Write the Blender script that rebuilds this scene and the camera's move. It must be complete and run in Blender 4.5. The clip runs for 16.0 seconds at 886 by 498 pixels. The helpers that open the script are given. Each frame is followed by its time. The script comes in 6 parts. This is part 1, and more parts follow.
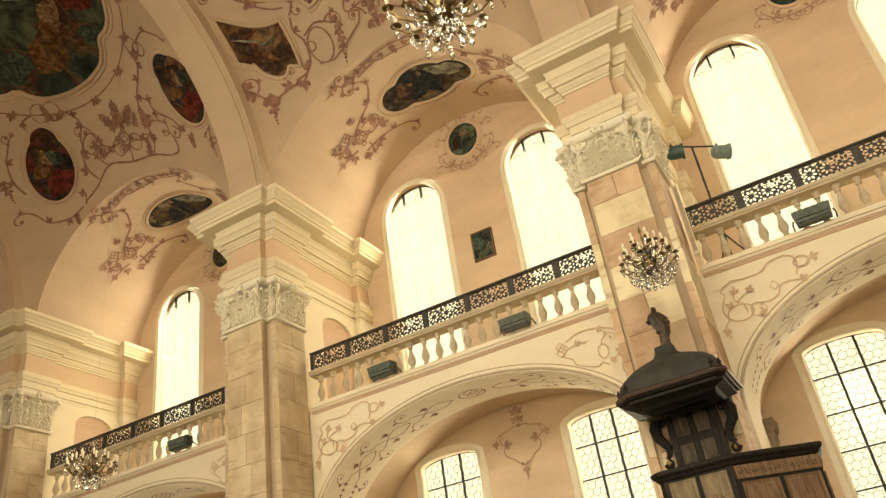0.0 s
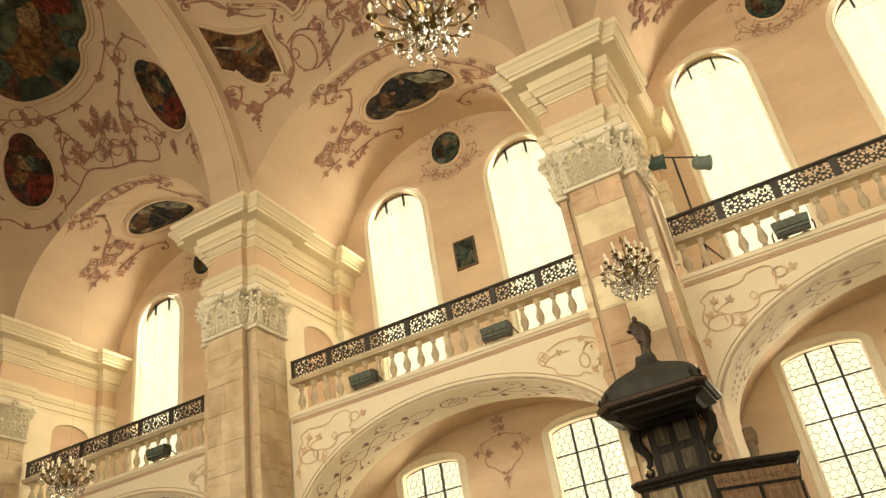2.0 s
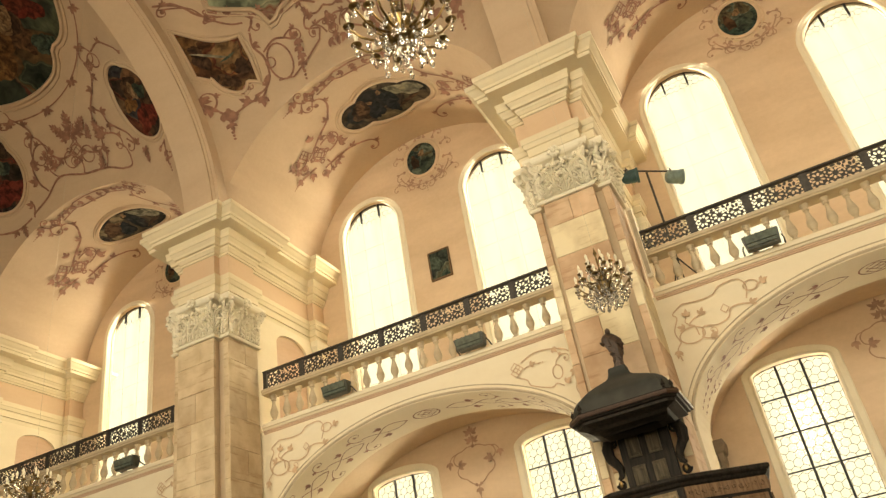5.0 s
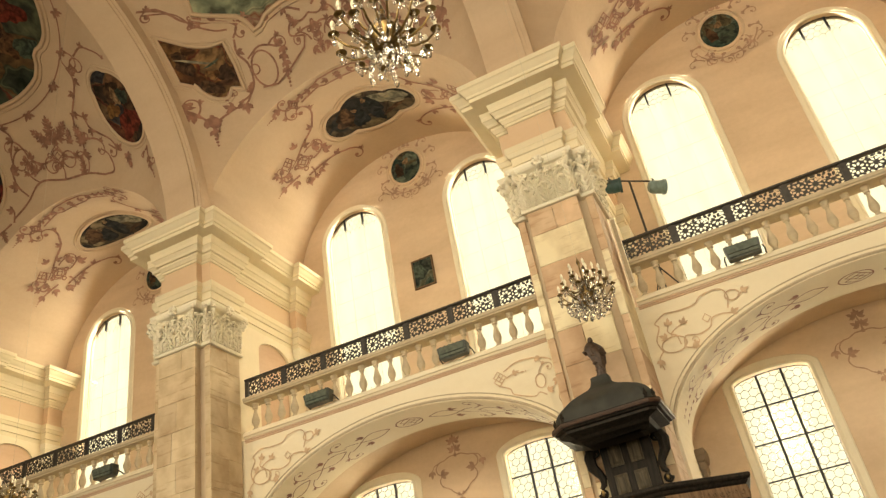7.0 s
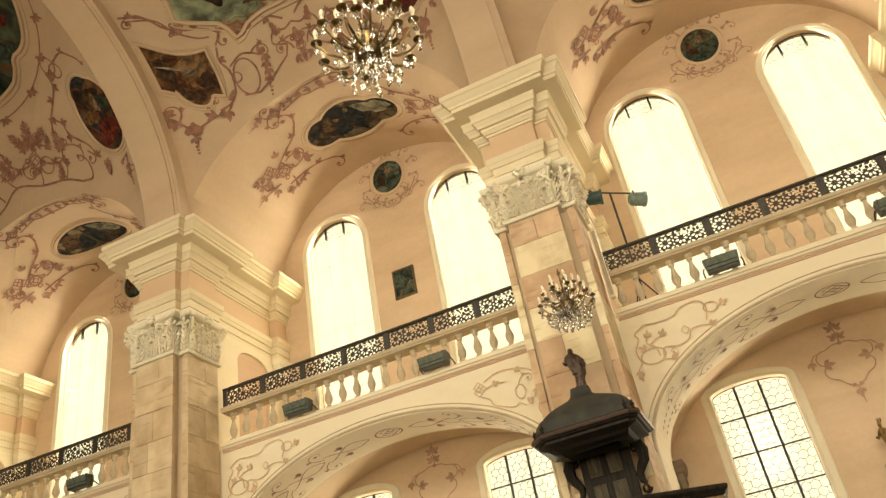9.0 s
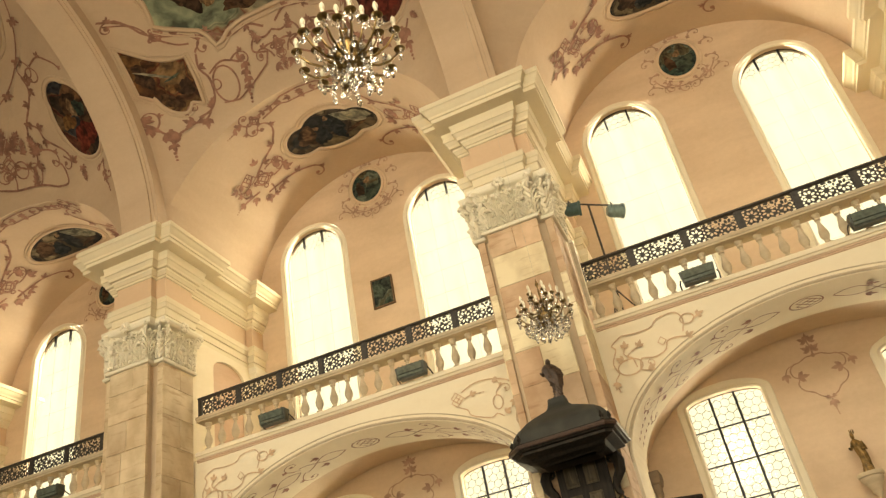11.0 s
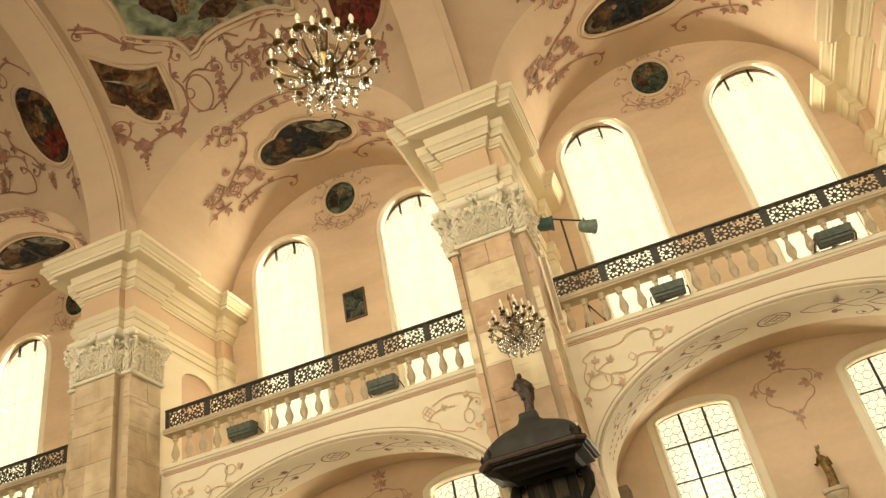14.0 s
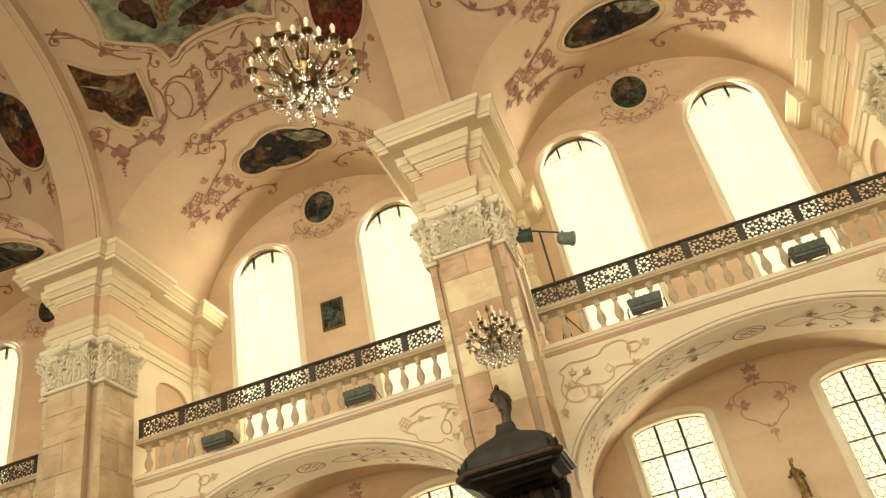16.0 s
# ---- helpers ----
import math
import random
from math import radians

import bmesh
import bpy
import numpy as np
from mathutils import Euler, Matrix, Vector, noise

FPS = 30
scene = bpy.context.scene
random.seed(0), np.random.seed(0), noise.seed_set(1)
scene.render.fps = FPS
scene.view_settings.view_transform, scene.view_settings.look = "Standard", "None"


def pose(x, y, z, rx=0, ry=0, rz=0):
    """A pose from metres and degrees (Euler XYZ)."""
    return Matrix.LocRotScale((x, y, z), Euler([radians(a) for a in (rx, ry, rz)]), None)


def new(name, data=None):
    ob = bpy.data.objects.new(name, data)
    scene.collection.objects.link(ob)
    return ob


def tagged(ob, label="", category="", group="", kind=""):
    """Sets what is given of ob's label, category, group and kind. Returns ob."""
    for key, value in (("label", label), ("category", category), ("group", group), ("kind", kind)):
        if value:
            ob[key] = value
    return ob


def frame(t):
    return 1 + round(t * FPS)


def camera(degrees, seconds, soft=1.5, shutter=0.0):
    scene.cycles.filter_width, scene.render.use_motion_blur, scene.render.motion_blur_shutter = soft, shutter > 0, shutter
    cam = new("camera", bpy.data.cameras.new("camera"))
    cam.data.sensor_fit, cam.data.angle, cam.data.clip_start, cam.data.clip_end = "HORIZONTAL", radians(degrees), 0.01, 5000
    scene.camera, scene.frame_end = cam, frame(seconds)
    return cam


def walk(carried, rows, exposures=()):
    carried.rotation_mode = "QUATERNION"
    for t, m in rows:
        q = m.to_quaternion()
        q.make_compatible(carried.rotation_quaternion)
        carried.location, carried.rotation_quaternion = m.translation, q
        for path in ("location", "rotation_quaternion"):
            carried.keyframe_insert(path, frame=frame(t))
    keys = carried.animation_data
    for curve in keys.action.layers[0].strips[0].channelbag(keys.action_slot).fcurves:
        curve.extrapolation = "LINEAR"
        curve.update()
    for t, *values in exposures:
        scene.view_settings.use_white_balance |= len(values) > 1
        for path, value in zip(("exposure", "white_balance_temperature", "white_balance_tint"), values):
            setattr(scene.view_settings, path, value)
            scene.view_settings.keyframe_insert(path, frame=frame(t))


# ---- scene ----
cam = camera(57.64, 16.0, soft=1.35)
EYE = (0.0, 0.0, 1.6)
PATH = [
    (0.0, 120.04, 8.00, 30.23),
    (0.5, 120.13, 8.06, 29.98),
    (1.0, 120.22, 8.16, 29.65),
    (1.5, 120.32, 8.21, 29.30),
    (2.0, 120.47, 8.34, 28.96),
    (2.5, 120.62, 8.42, 28.69),
    (3.0, 120.71, 8.48, 28.35),
    (3.5, 120.74, 8.54, 28.02),
    (4.0, 120.79, 8.62, 27.70),
    (6.5, 121.27, 8.99, 26.22),
    (7.0, 121.37, 9.08, 25.92),
    (7.5, 121.48, 9.15, 25.63),
    (8.0, 121.59, 9.23, 25.23),
    (8.5, 121.75, 9.30, 24.86),
    (9.0, 121.86, 9.38, 24.51),
    (11.5, 122.44, 9.82, 22.58),
    (12.0, 122.58, 9.89, 22.26),
    (12.5, 122.68, 9.96, 21.95),
    (13.0, 122.78, 10.01, 21.62),
    (13.5, 122.83, 10.12, 21.24),
    (14.0, 122.89, 10.19, 20.91),
    (14.5, 122.98, 10.24, 20.60),
    (15.0, 123.08, 10.32, 20.16),
    (15.5, 123.20, 10.42, 19.74),
    (16.0, 123.35, 10.50, 19.29),
]
walk(cam, [(t, pose(*EYE, rx, ry, rz)) for t, rx, ry, rz in PATH], exposures=[(0.0, 0.34, 7900, 4), (16.0, 0.34, 7900, 4)])

# ---- light ----
world = bpy.data.worlds.new("sky")
scene.world = world
world.use_nodes = True
wn = world.node_tree
wn.nodes.clear()
sky = wn.nodes.new("ShaderNodeTexSky")
sky.sky_type = "NISHITA"
sky.sun_disc = False
sky.sun_elevation = radians(48)
sky.sun_rotation = radians(20)
bg = wn.nodes.new("ShaderNodeBackground")
bg.inputs["Strength"].default_value = 0.15
wo = wn.nodes.new("ShaderNodeOutputWorld")
hs = wn.nodes.new("ShaderNodeHueSaturation")
hs.inputs["Saturation"].default_value = 0.4
wn.links.new(sky.outputs[0], hs.inputs["Color"])
wn.links.new(hs.outputs[0], bg.inputs[0])
wn.links.new(bg.outputs[0], wo.inputs[0])


def window_light(x, y, z, w, h, yaw, watts):
    d = bpy.data.lights.new("window_daylight", "AREA")
    d.shape, d.size, d.size_y, d.energy = "RECTANGLE", w, h, watts
    d.color = (1.0, 0.94, 0.83)
    ob = new("window_daylight", d)
    ob.matrix_world = pose(x, y, z, 62, 0, yaw)
    return ob


HAZE = 1.3
# ---- plan, in metres ----
BAY = 8.42                                   # distance of the piers
PIERS = [-27.56, -19.14, -10.72, -2.30, 6.12, 14.54]
MIDS = [p + BAY / 2 for p in PIERS[:-1]]
FRONT = 12.0                                 # face of the piers
GAL = 13.2                                   # face of the gallery front
WALL = 15.9                                  # inner face of the outer wall
THICK = 0.22
AXIS = 6.65                                  # middle of the nave
SOUTH = 2 * AXIS - WALL
Z_CORN = 12.27                               # top of the main cornice
Z_AX = 11.95                                 # centre height of the nave vault
RAD = 5.28
X0, X1 = -31.0, 17.5
WIN_X = [m + s * 1.81 for m in MIDS for s in (-1, 1)]
NORTH_W, SOUTH_W = 260, 330
for x in WIN_X:
    dim = 0.5 if x > 7 else 1.0            # lamps at half power, to darken the last bay
    for z, h, f in ((11.2, 5.2, dim), (4.4, 3.8, 0.7 * dim)):
        window_light(x, WALL + THICK + 0.9, z + 0.5, 1.7, h, 180, NORTH_W * f)
        if x > -14:
            window_light(x, SOUTH - THICK - 0.06, z, 1.6, h, 0, SOUTH_W * dim * (0.92 if z > 8 else 0.45))


# ---- materials ----
def mat(name, rough=0.7, metal=0.0):
    m = bpy.data.materials.new(name)
    m.use_nodes = True
    b = m.node_tree.nodes["Principled BSDF"]
    b.inputs["Roughness"].default_value = rough
    b.inputs["Metallic"].default_value = metal
    return m, m.node_tree, b


def plaster(name, c1, c2, bump=0.15, scale=0.6, rough=0.85, streak=True):
    """Limewash: two close tones in large soft clouds, fine grain and slight relief."""
    m, t, b = mat(name, rough)
    co = t.nodes.new("ShaderNodeTexCoord")
    n1 = t.nodes.new("ShaderNodeTexNoise")
    n1.inputs["Scale"].default_value = scale
    n1.inputs["Detail"].default_value = 6
    n1.inputs["Roughness"].default_value = 0.62
    n2 = t.nodes.new("ShaderNodeTexNoise")
    n2.inputs["Scale"].default_value = 9
    n2.inputs["Detail"].default_value = 8
    n2.inputs["Roughness"].default_value = 0.7
    mp = t.nodes.new("ShaderNodeMapping")
    mp.inputs["Scale"].default_value = (0.6, 0.6, 2.2) if streak else (1, 1, 1)
    t.links.new(co.outputs["Object"], mp.inputs[0])
    t.links.new(mp.outputs[0], n1.inputs["Vector"])
    t.links.new(co.outputs["Object"], n2.inputs["Vector"])
    mix = t.nodes.new("ShaderNodeMath")
    mix.operation = "MULTIPLY_ADD"
    mix.inputs[1].default_value = 0.35
    t.links.new(n2.outputs[0], mix.inputs[0])
    t.links.new(n1.outputs[0], mix.inputs[2])
    r = t.nodes.new("ShaderNodeValToRGB")
    r.color_ramp.elements[0].position, r.color_ramp.elements[0].color = 0.45, (*c1, 1)
    r.color_ramp.elements[1].position, r.color_ramp.elements[1].color = 0.85, (*c2, 1)
    t.links.new(mix.outputs[0], r.inputs[0])
    t.links.new(r.outputs[0], b.inputs["Base Color"])
    bp = t.nodes.new("ShaderNodeBump")
    bp.inputs["Strength"].default_value = bump
    bp.inputs["Distance"].default_value = 0.02
    t.links.new(n2.outputs[0], bp.inputs["Height"])
    t.links.new(bp.outputs[0], b.inputs["Normal"])
    return m


M_VAULT = plaster("vault_plaster", (0.50, 0.368, 0.252), (0.585, 0.445, 0.315))
M_WALL = plaster("apricot_plaster", (0.57, 0.425, 0.29), (0.71, 0.55, 0.395))
M_ENTAB = plaster("cream_entablature", (0.68, 0.585, 0.41), (0.76, 0.665, 0.48))
M_CREAM = plaster("cream_plaster", (0.75, 0.65, 0.475), (0.82, 0.73, 0.555))
M_STUCCO = plaster("white_stucco", (0.74, 0.67, 0.52), (0.82, 0.76, 0.61))
M_FRIEZE = plaster("salmon_plaster", (0.62, 0.44, 0.29), (0.68, 0.50, 0.34))
M_FLOOR = plaster("floor_stone", (0.075, 0.062, 0.05), (0.12, 0.10, 0.08), streak=False)


def stone_blocks(name, tones, rough=0.8):
    """Dressed stone; every block takes its own tone, with dark bedding streaks."""
    m, t, b = mat(name, rough)
    inf = t.nodes.new("ShaderNodeObjectInfo")
    r = t.nodes.new("ShaderNodeValToRGB")
    r.color_ramp.interpolation = "CONSTANT"
    els = r.color_ramp.elements
    while len(els) < len(tones):
        els.new(0.5)
    for k, c in enumerate(tones):
        els[k].position, els[k].color = k / (len(tones) - 1), (*c, 1)
    t.links.new(inf.outputs["Random"], r.inputs[0])
    co = t.nodes.new("ShaderNodeTexCoord")
    mp = t.nodes.new("ShaderNodeMapping")
    mp.inputs["Scale"].default_value = (0.9, 0.9, 7.0)
    add = t.nodes.new("ShaderNodeVectorMath")
    t.links.new(co.outputs["Object"], add.inputs[0])
    t.links.new(inf.outputs["Location"], add.inputs[1])
    t.links.new(add.outputs[0], mp.inputs[0])
    n = t.nodes.new("ShaderNodeTexNoise")
    n.inputs["Scale"].default_value = 1.4
    n.inputs["Detail"].default_value = 7
    n.inputs["Roughness"].default_value = 0.65
    t.links.new(mp.outputs[0], n.inputs["Vector"])
    r2 = t.nodes.new("ShaderNodeValToRGB")
    r2.color_ramp.elements[0].position, r2.color_ramp.elements[0].color = 0.33, (0.66, 0.55, 0.48, 1)
    r2.color_ramp.elements[1].position, r2.color_ramp.elements[1].color = 0.45, (1.0, 1.0, 1.0, 1)
    t.links.new(n.outputs[0], r2.inputs[0])
    mx = t.nodes.new("ShaderNodeMix")
    mx.data_type, mx.blend_type = "RGBA", "MULTIPLY"
    mx.inputs["Factor"].default_value = 0.7
    t.links.new(r.outputs[0], mx.inputs[6])
    t.links.new(r2.outputs[0], mx.inputs[7])
    n3 = t.nodes.new("ShaderNodeTexNoise")
    n3.inputs["Scale"].default_value = 2.4
    n3.inputs["Detail"].default_value = 5
    t.links.new(add.outputs[0], n3.inputs["Vector"])
    r3 = t.nodes.new("ShaderNodeValToRGB")
    r3.color_ramp.elements[0].position, r3.color_ramp.elements[0].color = 0.36, (0.76, 0.69, 0.60, 1)
    r3.color_ramp.elements[1].position, r3.color_ramp.elements[1].color = 0.62, (1.04, 1.03, 1.0, 1)
    t.links.new(n3.outputs[0], r3.inputs[0])
    my = t.nodes.new("ShaderNodeMix")
    my.data_type, my.blend_type = "RGBA", "MULTIPLY"
    my.inputs["Factor"].default_value = 0.8
    t.links.new(mx.outputs[2], my.inputs[6])
    t.links.new(r3.outputs[0], my.inputs[7])
    t.links.new(my.outputs[2], b.inputs["Base Color"])
    bp = t.nodes.new("ShaderNodeBump")
    bp.inputs["Strength"].default_value = 0.3
    bp.inputs["Distance"].default_value = 0.02
    t.links.new(n.outputs[0], bp.inputs["Height"])
    t.links.new(bp.outputs[0], b.inputs["Normal"])
    return m


def oil_paint(name, tones, scale, seed, rough=0.75):
    """Old fresco or canvas: large drifting fields of colour with broken edges, darkened varnish and fine cracks."""
    m, t, b = mat(name, rough)
    b.inputs["Specular IOR Level"].default_value = 0.15
    co = t.nodes.new("ShaderNodeTexCoord")
    mp = t.nodes.new("ShaderNodeMapping")
    mp.inputs["Location"].default_value = (seed, seed * 0.7, seed * 1.3)
    t.links.new(co.outputs["Object"], mp.inputs[0])
    warp = t.nodes.new("ShaderNodeTexNoise")
    warp.inputs["Scale"].default_value = scale * 1.1
    warp.inputs["Detail"].default_value = 3
    t.links.new(mp.outputs[0], warp.inputs["Vector"])
    mad = t.nodes.new("ShaderNodeVectorMath")
    mad.operation = "MULTIPLY_ADD"
    mad.inputs[1].default_value = (1.1 / scale,) * 3
    t.links.new(warp.outputs["Color"], mad.inputs[0])
    t.links.new(mp.outputs[0], mad.inputs[2])
    vo = t.nodes.new("ShaderNodeTexVoronoi")
    vo.inputs["Scale"].default_value = scale
    vo.feature = "SMOOTH_F1"
    vo.inputs["Smoothness"].default_value = 0.35
    t.links.new(mad.outputs[0], vo.inputs["Vector"])
    sep = t.nodes.new("ShaderNodeSeparateColor")
    t.links.new(vo.outputs["Color"], sep.inputs[0])
    r = t.nodes.new("ShaderNodeValToRGB")
    els = r.color_ramp.elements
    while len(els) < len(tones):
        els.new(0.5)
    for k, c in enumerate(tones):
        els[k].position, els[k].color = 0.15 + 0.7 * k / (len(tones) - 1), (*c, 1)
    t.links.new(sep.outputs[0], r.inputs[0])
    n = t.nodes.new("ShaderNodeTexNoise")
    n.inputs["Scale"].default_value = scale * 3.2
    n.inputs["Detail"].default_value = 7
    t.links.new(mad.outputs[0], n.inputs["Vector"])
    r2 = t.nodes.new("ShaderNodeValToRGB")
    r2.color_ramp.elements[0].position, r2.color_ramp.elements[0].color = 0.35, (0.35, 0.33, 0.32, 1)
    r2.color_ramp.elements[1].position, r2.color_ramp.elements[1].color = 0.68, (1.5, 1.4, 1.25, 1)
    t.links.new(n.outputs[0], r2.inputs[0])
    mx = t.nodes.new("ShaderNodeMix")
    mx.data_type, mx.blend_type = "RGBA", "MULTIPLY"
    mx.inputs["Factor"].default_value = 1.0
    t.links.new(r.outputs[0], mx.inputs[6])
    t.links.new(r2.outputs[0], mx.inputs[7])
    t.links.new(mx.outputs[2], b.inputs["Base Color"])
    return m


def plain(name, c, rough=0.5, metal=0.0, vary=0.25, scale=14.0):
    m, t, b = mat(name, rough, metal)
    n = t.nodes.new("ShaderNodeTexNoise")
    n.inputs["Scale"].default_value = scale
    n.inputs["Detail"].default_value = 6
    co = t.nodes.new("ShaderNodeTexCoord")
    t.links.new(co.outputs["Object"], n.inputs["Vector"])
    r = t.nodes.new("ShaderNodeValToRGB")
    r.color_ramp.elements[0].position, r.color_ramp.elements[0].color = 0.3, (*[v * (1 - vary) for v in c], 1)
    r.color_ramp.elements[1].position, r.color_ramp.elements[1].color = 0.7, (*[min(1, v * (1 + vary)) for v in c], 1)
    t.links.new(n.outputs[0], r.inputs[0])
    t.links.new(r.outputs[0], b.inputs["Base Color"])
    bp = t.nodes.new("ShaderNodeBump")
    bp.inputs["Strength"].default_value = 0.12
    bp.inputs["Distance"].default_value = 0.01
    t.links.new(n.outputs[0], bp.inputs["Height"])
    t.links.new(bp.outputs[0], b.inputs["Normal"])
    return m


def wood(name, c1, c2, rough=0.6):
    m, t, b = mat(name, rough)
    b.inputs["Specular IOR Level"].default_value = 0.12
    co = t.nodes.new("ShaderNodeTexCoord")
    mp = t.nodes.new("ShaderNodeMapping")
    mp.inputs["Scale"].default_value = (9, 9, 0.9)
    n = t.nodes.new("ShaderNodeTexNoise")
    n.inputs["Scale"].default_value = 3.0
    n.inputs["Detail"].default_value = 8
    n.inputs["Distortion"].default_value = 0.6
    t.links.new(co.outputs["Object"], mp.inputs[0])
    t.links.new(mp.outputs[0], n.inputs["Vector"])
    r = t.nodes.new("ShaderNodeValToRGB")
    r.color_ramp.elements[0].position, r.color_ramp.elements[0].color = 0.35, (*c1, 1)
    r.color_ramp.elements[1].position, r.color_ramp.elements[1].color = 0.7, (*c2, 1)
    t.links.new(n.outputs[0], r.inputs[0])
    t.links.new(r.outputs[0], b.inputs["Base Color"])
    bp = t.nodes.new("ShaderNodeBump")
    bp.inputs["Strength"].default_value = 0.2
    bp.inputs["Distance"].default_value = 0.01
    t.links.new(n.outputs[0], bp.inputs["Height"])
    t.links.new(bp.outputs[0], b.inputs["Normal"])
    return m


def pane_material():
    """Clear old glass: light passes, with a faint reflection and slight waviness."""
    m = bpy.data.materials.new("window_glass")
    m.use_nodes = True
    t = m.node_tree
    t.nodes.clear()
    out = t.nodes.new("ShaderNodeOutputMaterial")
    tr = t.nodes.new("ShaderNodeBsdfTransparent")
    n = t.nodes.new("ShaderNodeTexNoise")
    n.inputs["Scale"].default_value = 5
    r = t.nodes.new("ShaderNodeValToRGB")
    r.color_ramp.elements[0].color = (0.78, 0.76, 0.62, 1)
    r.color_ramp.elements[1].color = (0.96, 0.95, 0.86, 1)
    t.links.new(n.outputs[0], r.inputs[0])
    t.links.new(r.outputs[0], tr.inputs[0])
    gl = t.nodes.new("ShaderNodeBsdfGlossy")
    gl.inputs["Roughness"].default_value = 0.08
    mx = t.nodes.new("ShaderNodeMixShader")
    mx.inputs[0].default_value = 0.05
    t.links.new(tr.outputs[0], mx.inputs[1])
    t.links.new(gl.outputs[0], mx.inputs[2])
    t.links.new(mx.outputs[0], out.inputs[0])
    return m


def crystal_material():
    m, t, b = mat("cut_glass", 0.03)
    b.inputs["Base Color"].default_value = (0.95, 0.94, 0.90, 1)
    b.inputs["Transmission Weight"].default_value = 0.95
    b.inputs["IOR"].default_value = 1.5
    return m


M_STONE = stone_blocks("pink_sandstone", [(0.60, 0.43, 0.29), (0.66, 0.48, 0.33), (0.57, 0.40, 0.27), (0.63, 0.47, 0.33), (0.68, 0.50, 0.35)])
M_STONE_CREAM = stone_blocks("cream_sandstone", [(0.80, 0.71, 0.50), (0.76, 0.66, 0.46), (0.83, 0.74, 0.54), (0.74, 0.63, 0.43)])
M_STONE_BUFF = stone_blocks("buff_sandstone", [(0.60, 0.485, 0.335), (0.66, 0.545, 0.38), (0.56, 0.445, 0.305), (0.63, 0.505, 0.345), (0.55, 0.415, 0.275)])
M_STEEL = plain("pale_wire", (0.45, 0.40, 0.30), 0.4, 0.3)
# grey stone of the imposts, its tone lowered to include their backlit shade
M_GREYSTONE = plaster("grey_sandstone", (0.20, 0.15, 0.105), (0.28, 0.215, 0.15), scale=2.0)
M_DOME = plain("greenish_dome_paint", (0.026, 0.026, 0.021), 0.75, vary=0.4, scale=5)
M_FIGURE = plain("dark_figure_wood", (0.070, 0.042, 0.028), 0.55, vary=0.5, scale=22)
M_MID = plain("mid_scroll_paint", (0.42, 0.265, 0.19), 0.85, vary=0.25, scale=6)
M_RIM = plain("reddish_brown_rim", (0.045, 0.022, 0.014), 0.5, vary=0.3)
M_JOINT = plaster("stone_joint", (0.52, 0.40, 0.27), (0.62, 0.49, 0.34))
M_BALUSTER = plaster("baluster_stone", (0.42, 0.34, 0.235), (0.58, 0.485, 0.345), scale=2.5)
M_LEDGE = plaster("ledge_paint", (0.56, 0.38, 0.26), (0.64, 0.46, 0.33), scale=1.5)
M_IRON = plain("wrought_iron", (0.055, 0.048, 0.042), 0.5, 0.4)
M_CAME = plain("weathered_came", (0.16, 0.14, 0.09), 0.6, 0.2)
M_LEAD = plain("lead_came", (0.03, 0.03, 0.028), 0.6, 0.3)
M_PAINT = plain("scroll_paint", (0.29, 0.150, 0.105), 0.85, vary=0.35, scale=6)
M_PALE = plain("pale_scroll_paint", (0.58, 0.41, 0.27), 0.85, vary=0.2, scale=6)
M_GLASS = pane_material()
M_CRYSTAL = crystal_material()
M_BRASS = plain("aged_brass", (0.19, 0.125, 0.052), 0.30, 1.0, vary=0.4)
M_CANDLE = plain("candle_ivory", (0.80, 0.74, 0.58), 0.4, vary=0.05)
M_DARKWOOD = wood("dark_stained_oak", (0.013, 0.011, 0.009), (0.032, 0.025, 0.019))
M_BROWNWOOD = wood("walnut", (0.12, 0.072, 0.042), (0.23, 0.145, 0.085))
M_INLAY = wood("inlaid_walnut", (0.15, 0.115, 0.072), (0.27, 0.21, 0.13))
M_BACK = wood("dull_oak_panel", (0.055, 0.046, 0.033), (0.115, 0.092, 0.062))
M_GILT = plain("worn_gilding", (0.20, 0.125, 0.045), 0.5, 0.6, vary=0.9, scale=9)
M_CAN = plain("stage_lamp_enamel", (0.035, 0.085, 0.085), 0.45, 0.0)
# paler copy of the lamp enamel, with the light flare put into its colour
M_CAN_FLARE = plain("stage_lamp_grey", (0.16, 0.22, 0.20), 0.5, 0.0)
M_FLOOD = plain("floodlight_enamel", (0.055, 0.062, 0.050), 0.4, 0.2)
M_LENS = plain("floodlight_glass", (0.10, 0.12, 0.10), 0.12, 0.0)
M_FRESCO_A = oil_paint("fresco_heaven", [(0.026, 0.036, 0.028), (0.070, 0.085, 0.060), (0.045, 0.058, 0.042), (0.12, 0.065, 0.030), (0.075, 0.090, 0.064), (0.10, 0.028, 0.022), (0.034, 0.044, 0.034)], 0.85, 3.1)
M_FRESCO_B = oil_paint("fresco_hall", [(0.20, 0.24, 0.18), (0.28, 0.30, 0.22), (0.14, 0.16, 0.12), (0.24, 0.26, 0.19), (0.16, 0.07, 0.05), (0.30, 0.28, 0.20)], 0.75, 8.4)
M_SAINT = oil_paint("fresco_red_robe", [(0.035, 0.026, 0.02), (0.10, 0.055, 0.032), (0.12, 0.030, 0.020), (0.05, 0.035, 0.028), (0.10, 0.026, 0.018), (0.15, 0.095, 0.055), (0.04, 0.042, 0.050)], 1.7, 5.2)
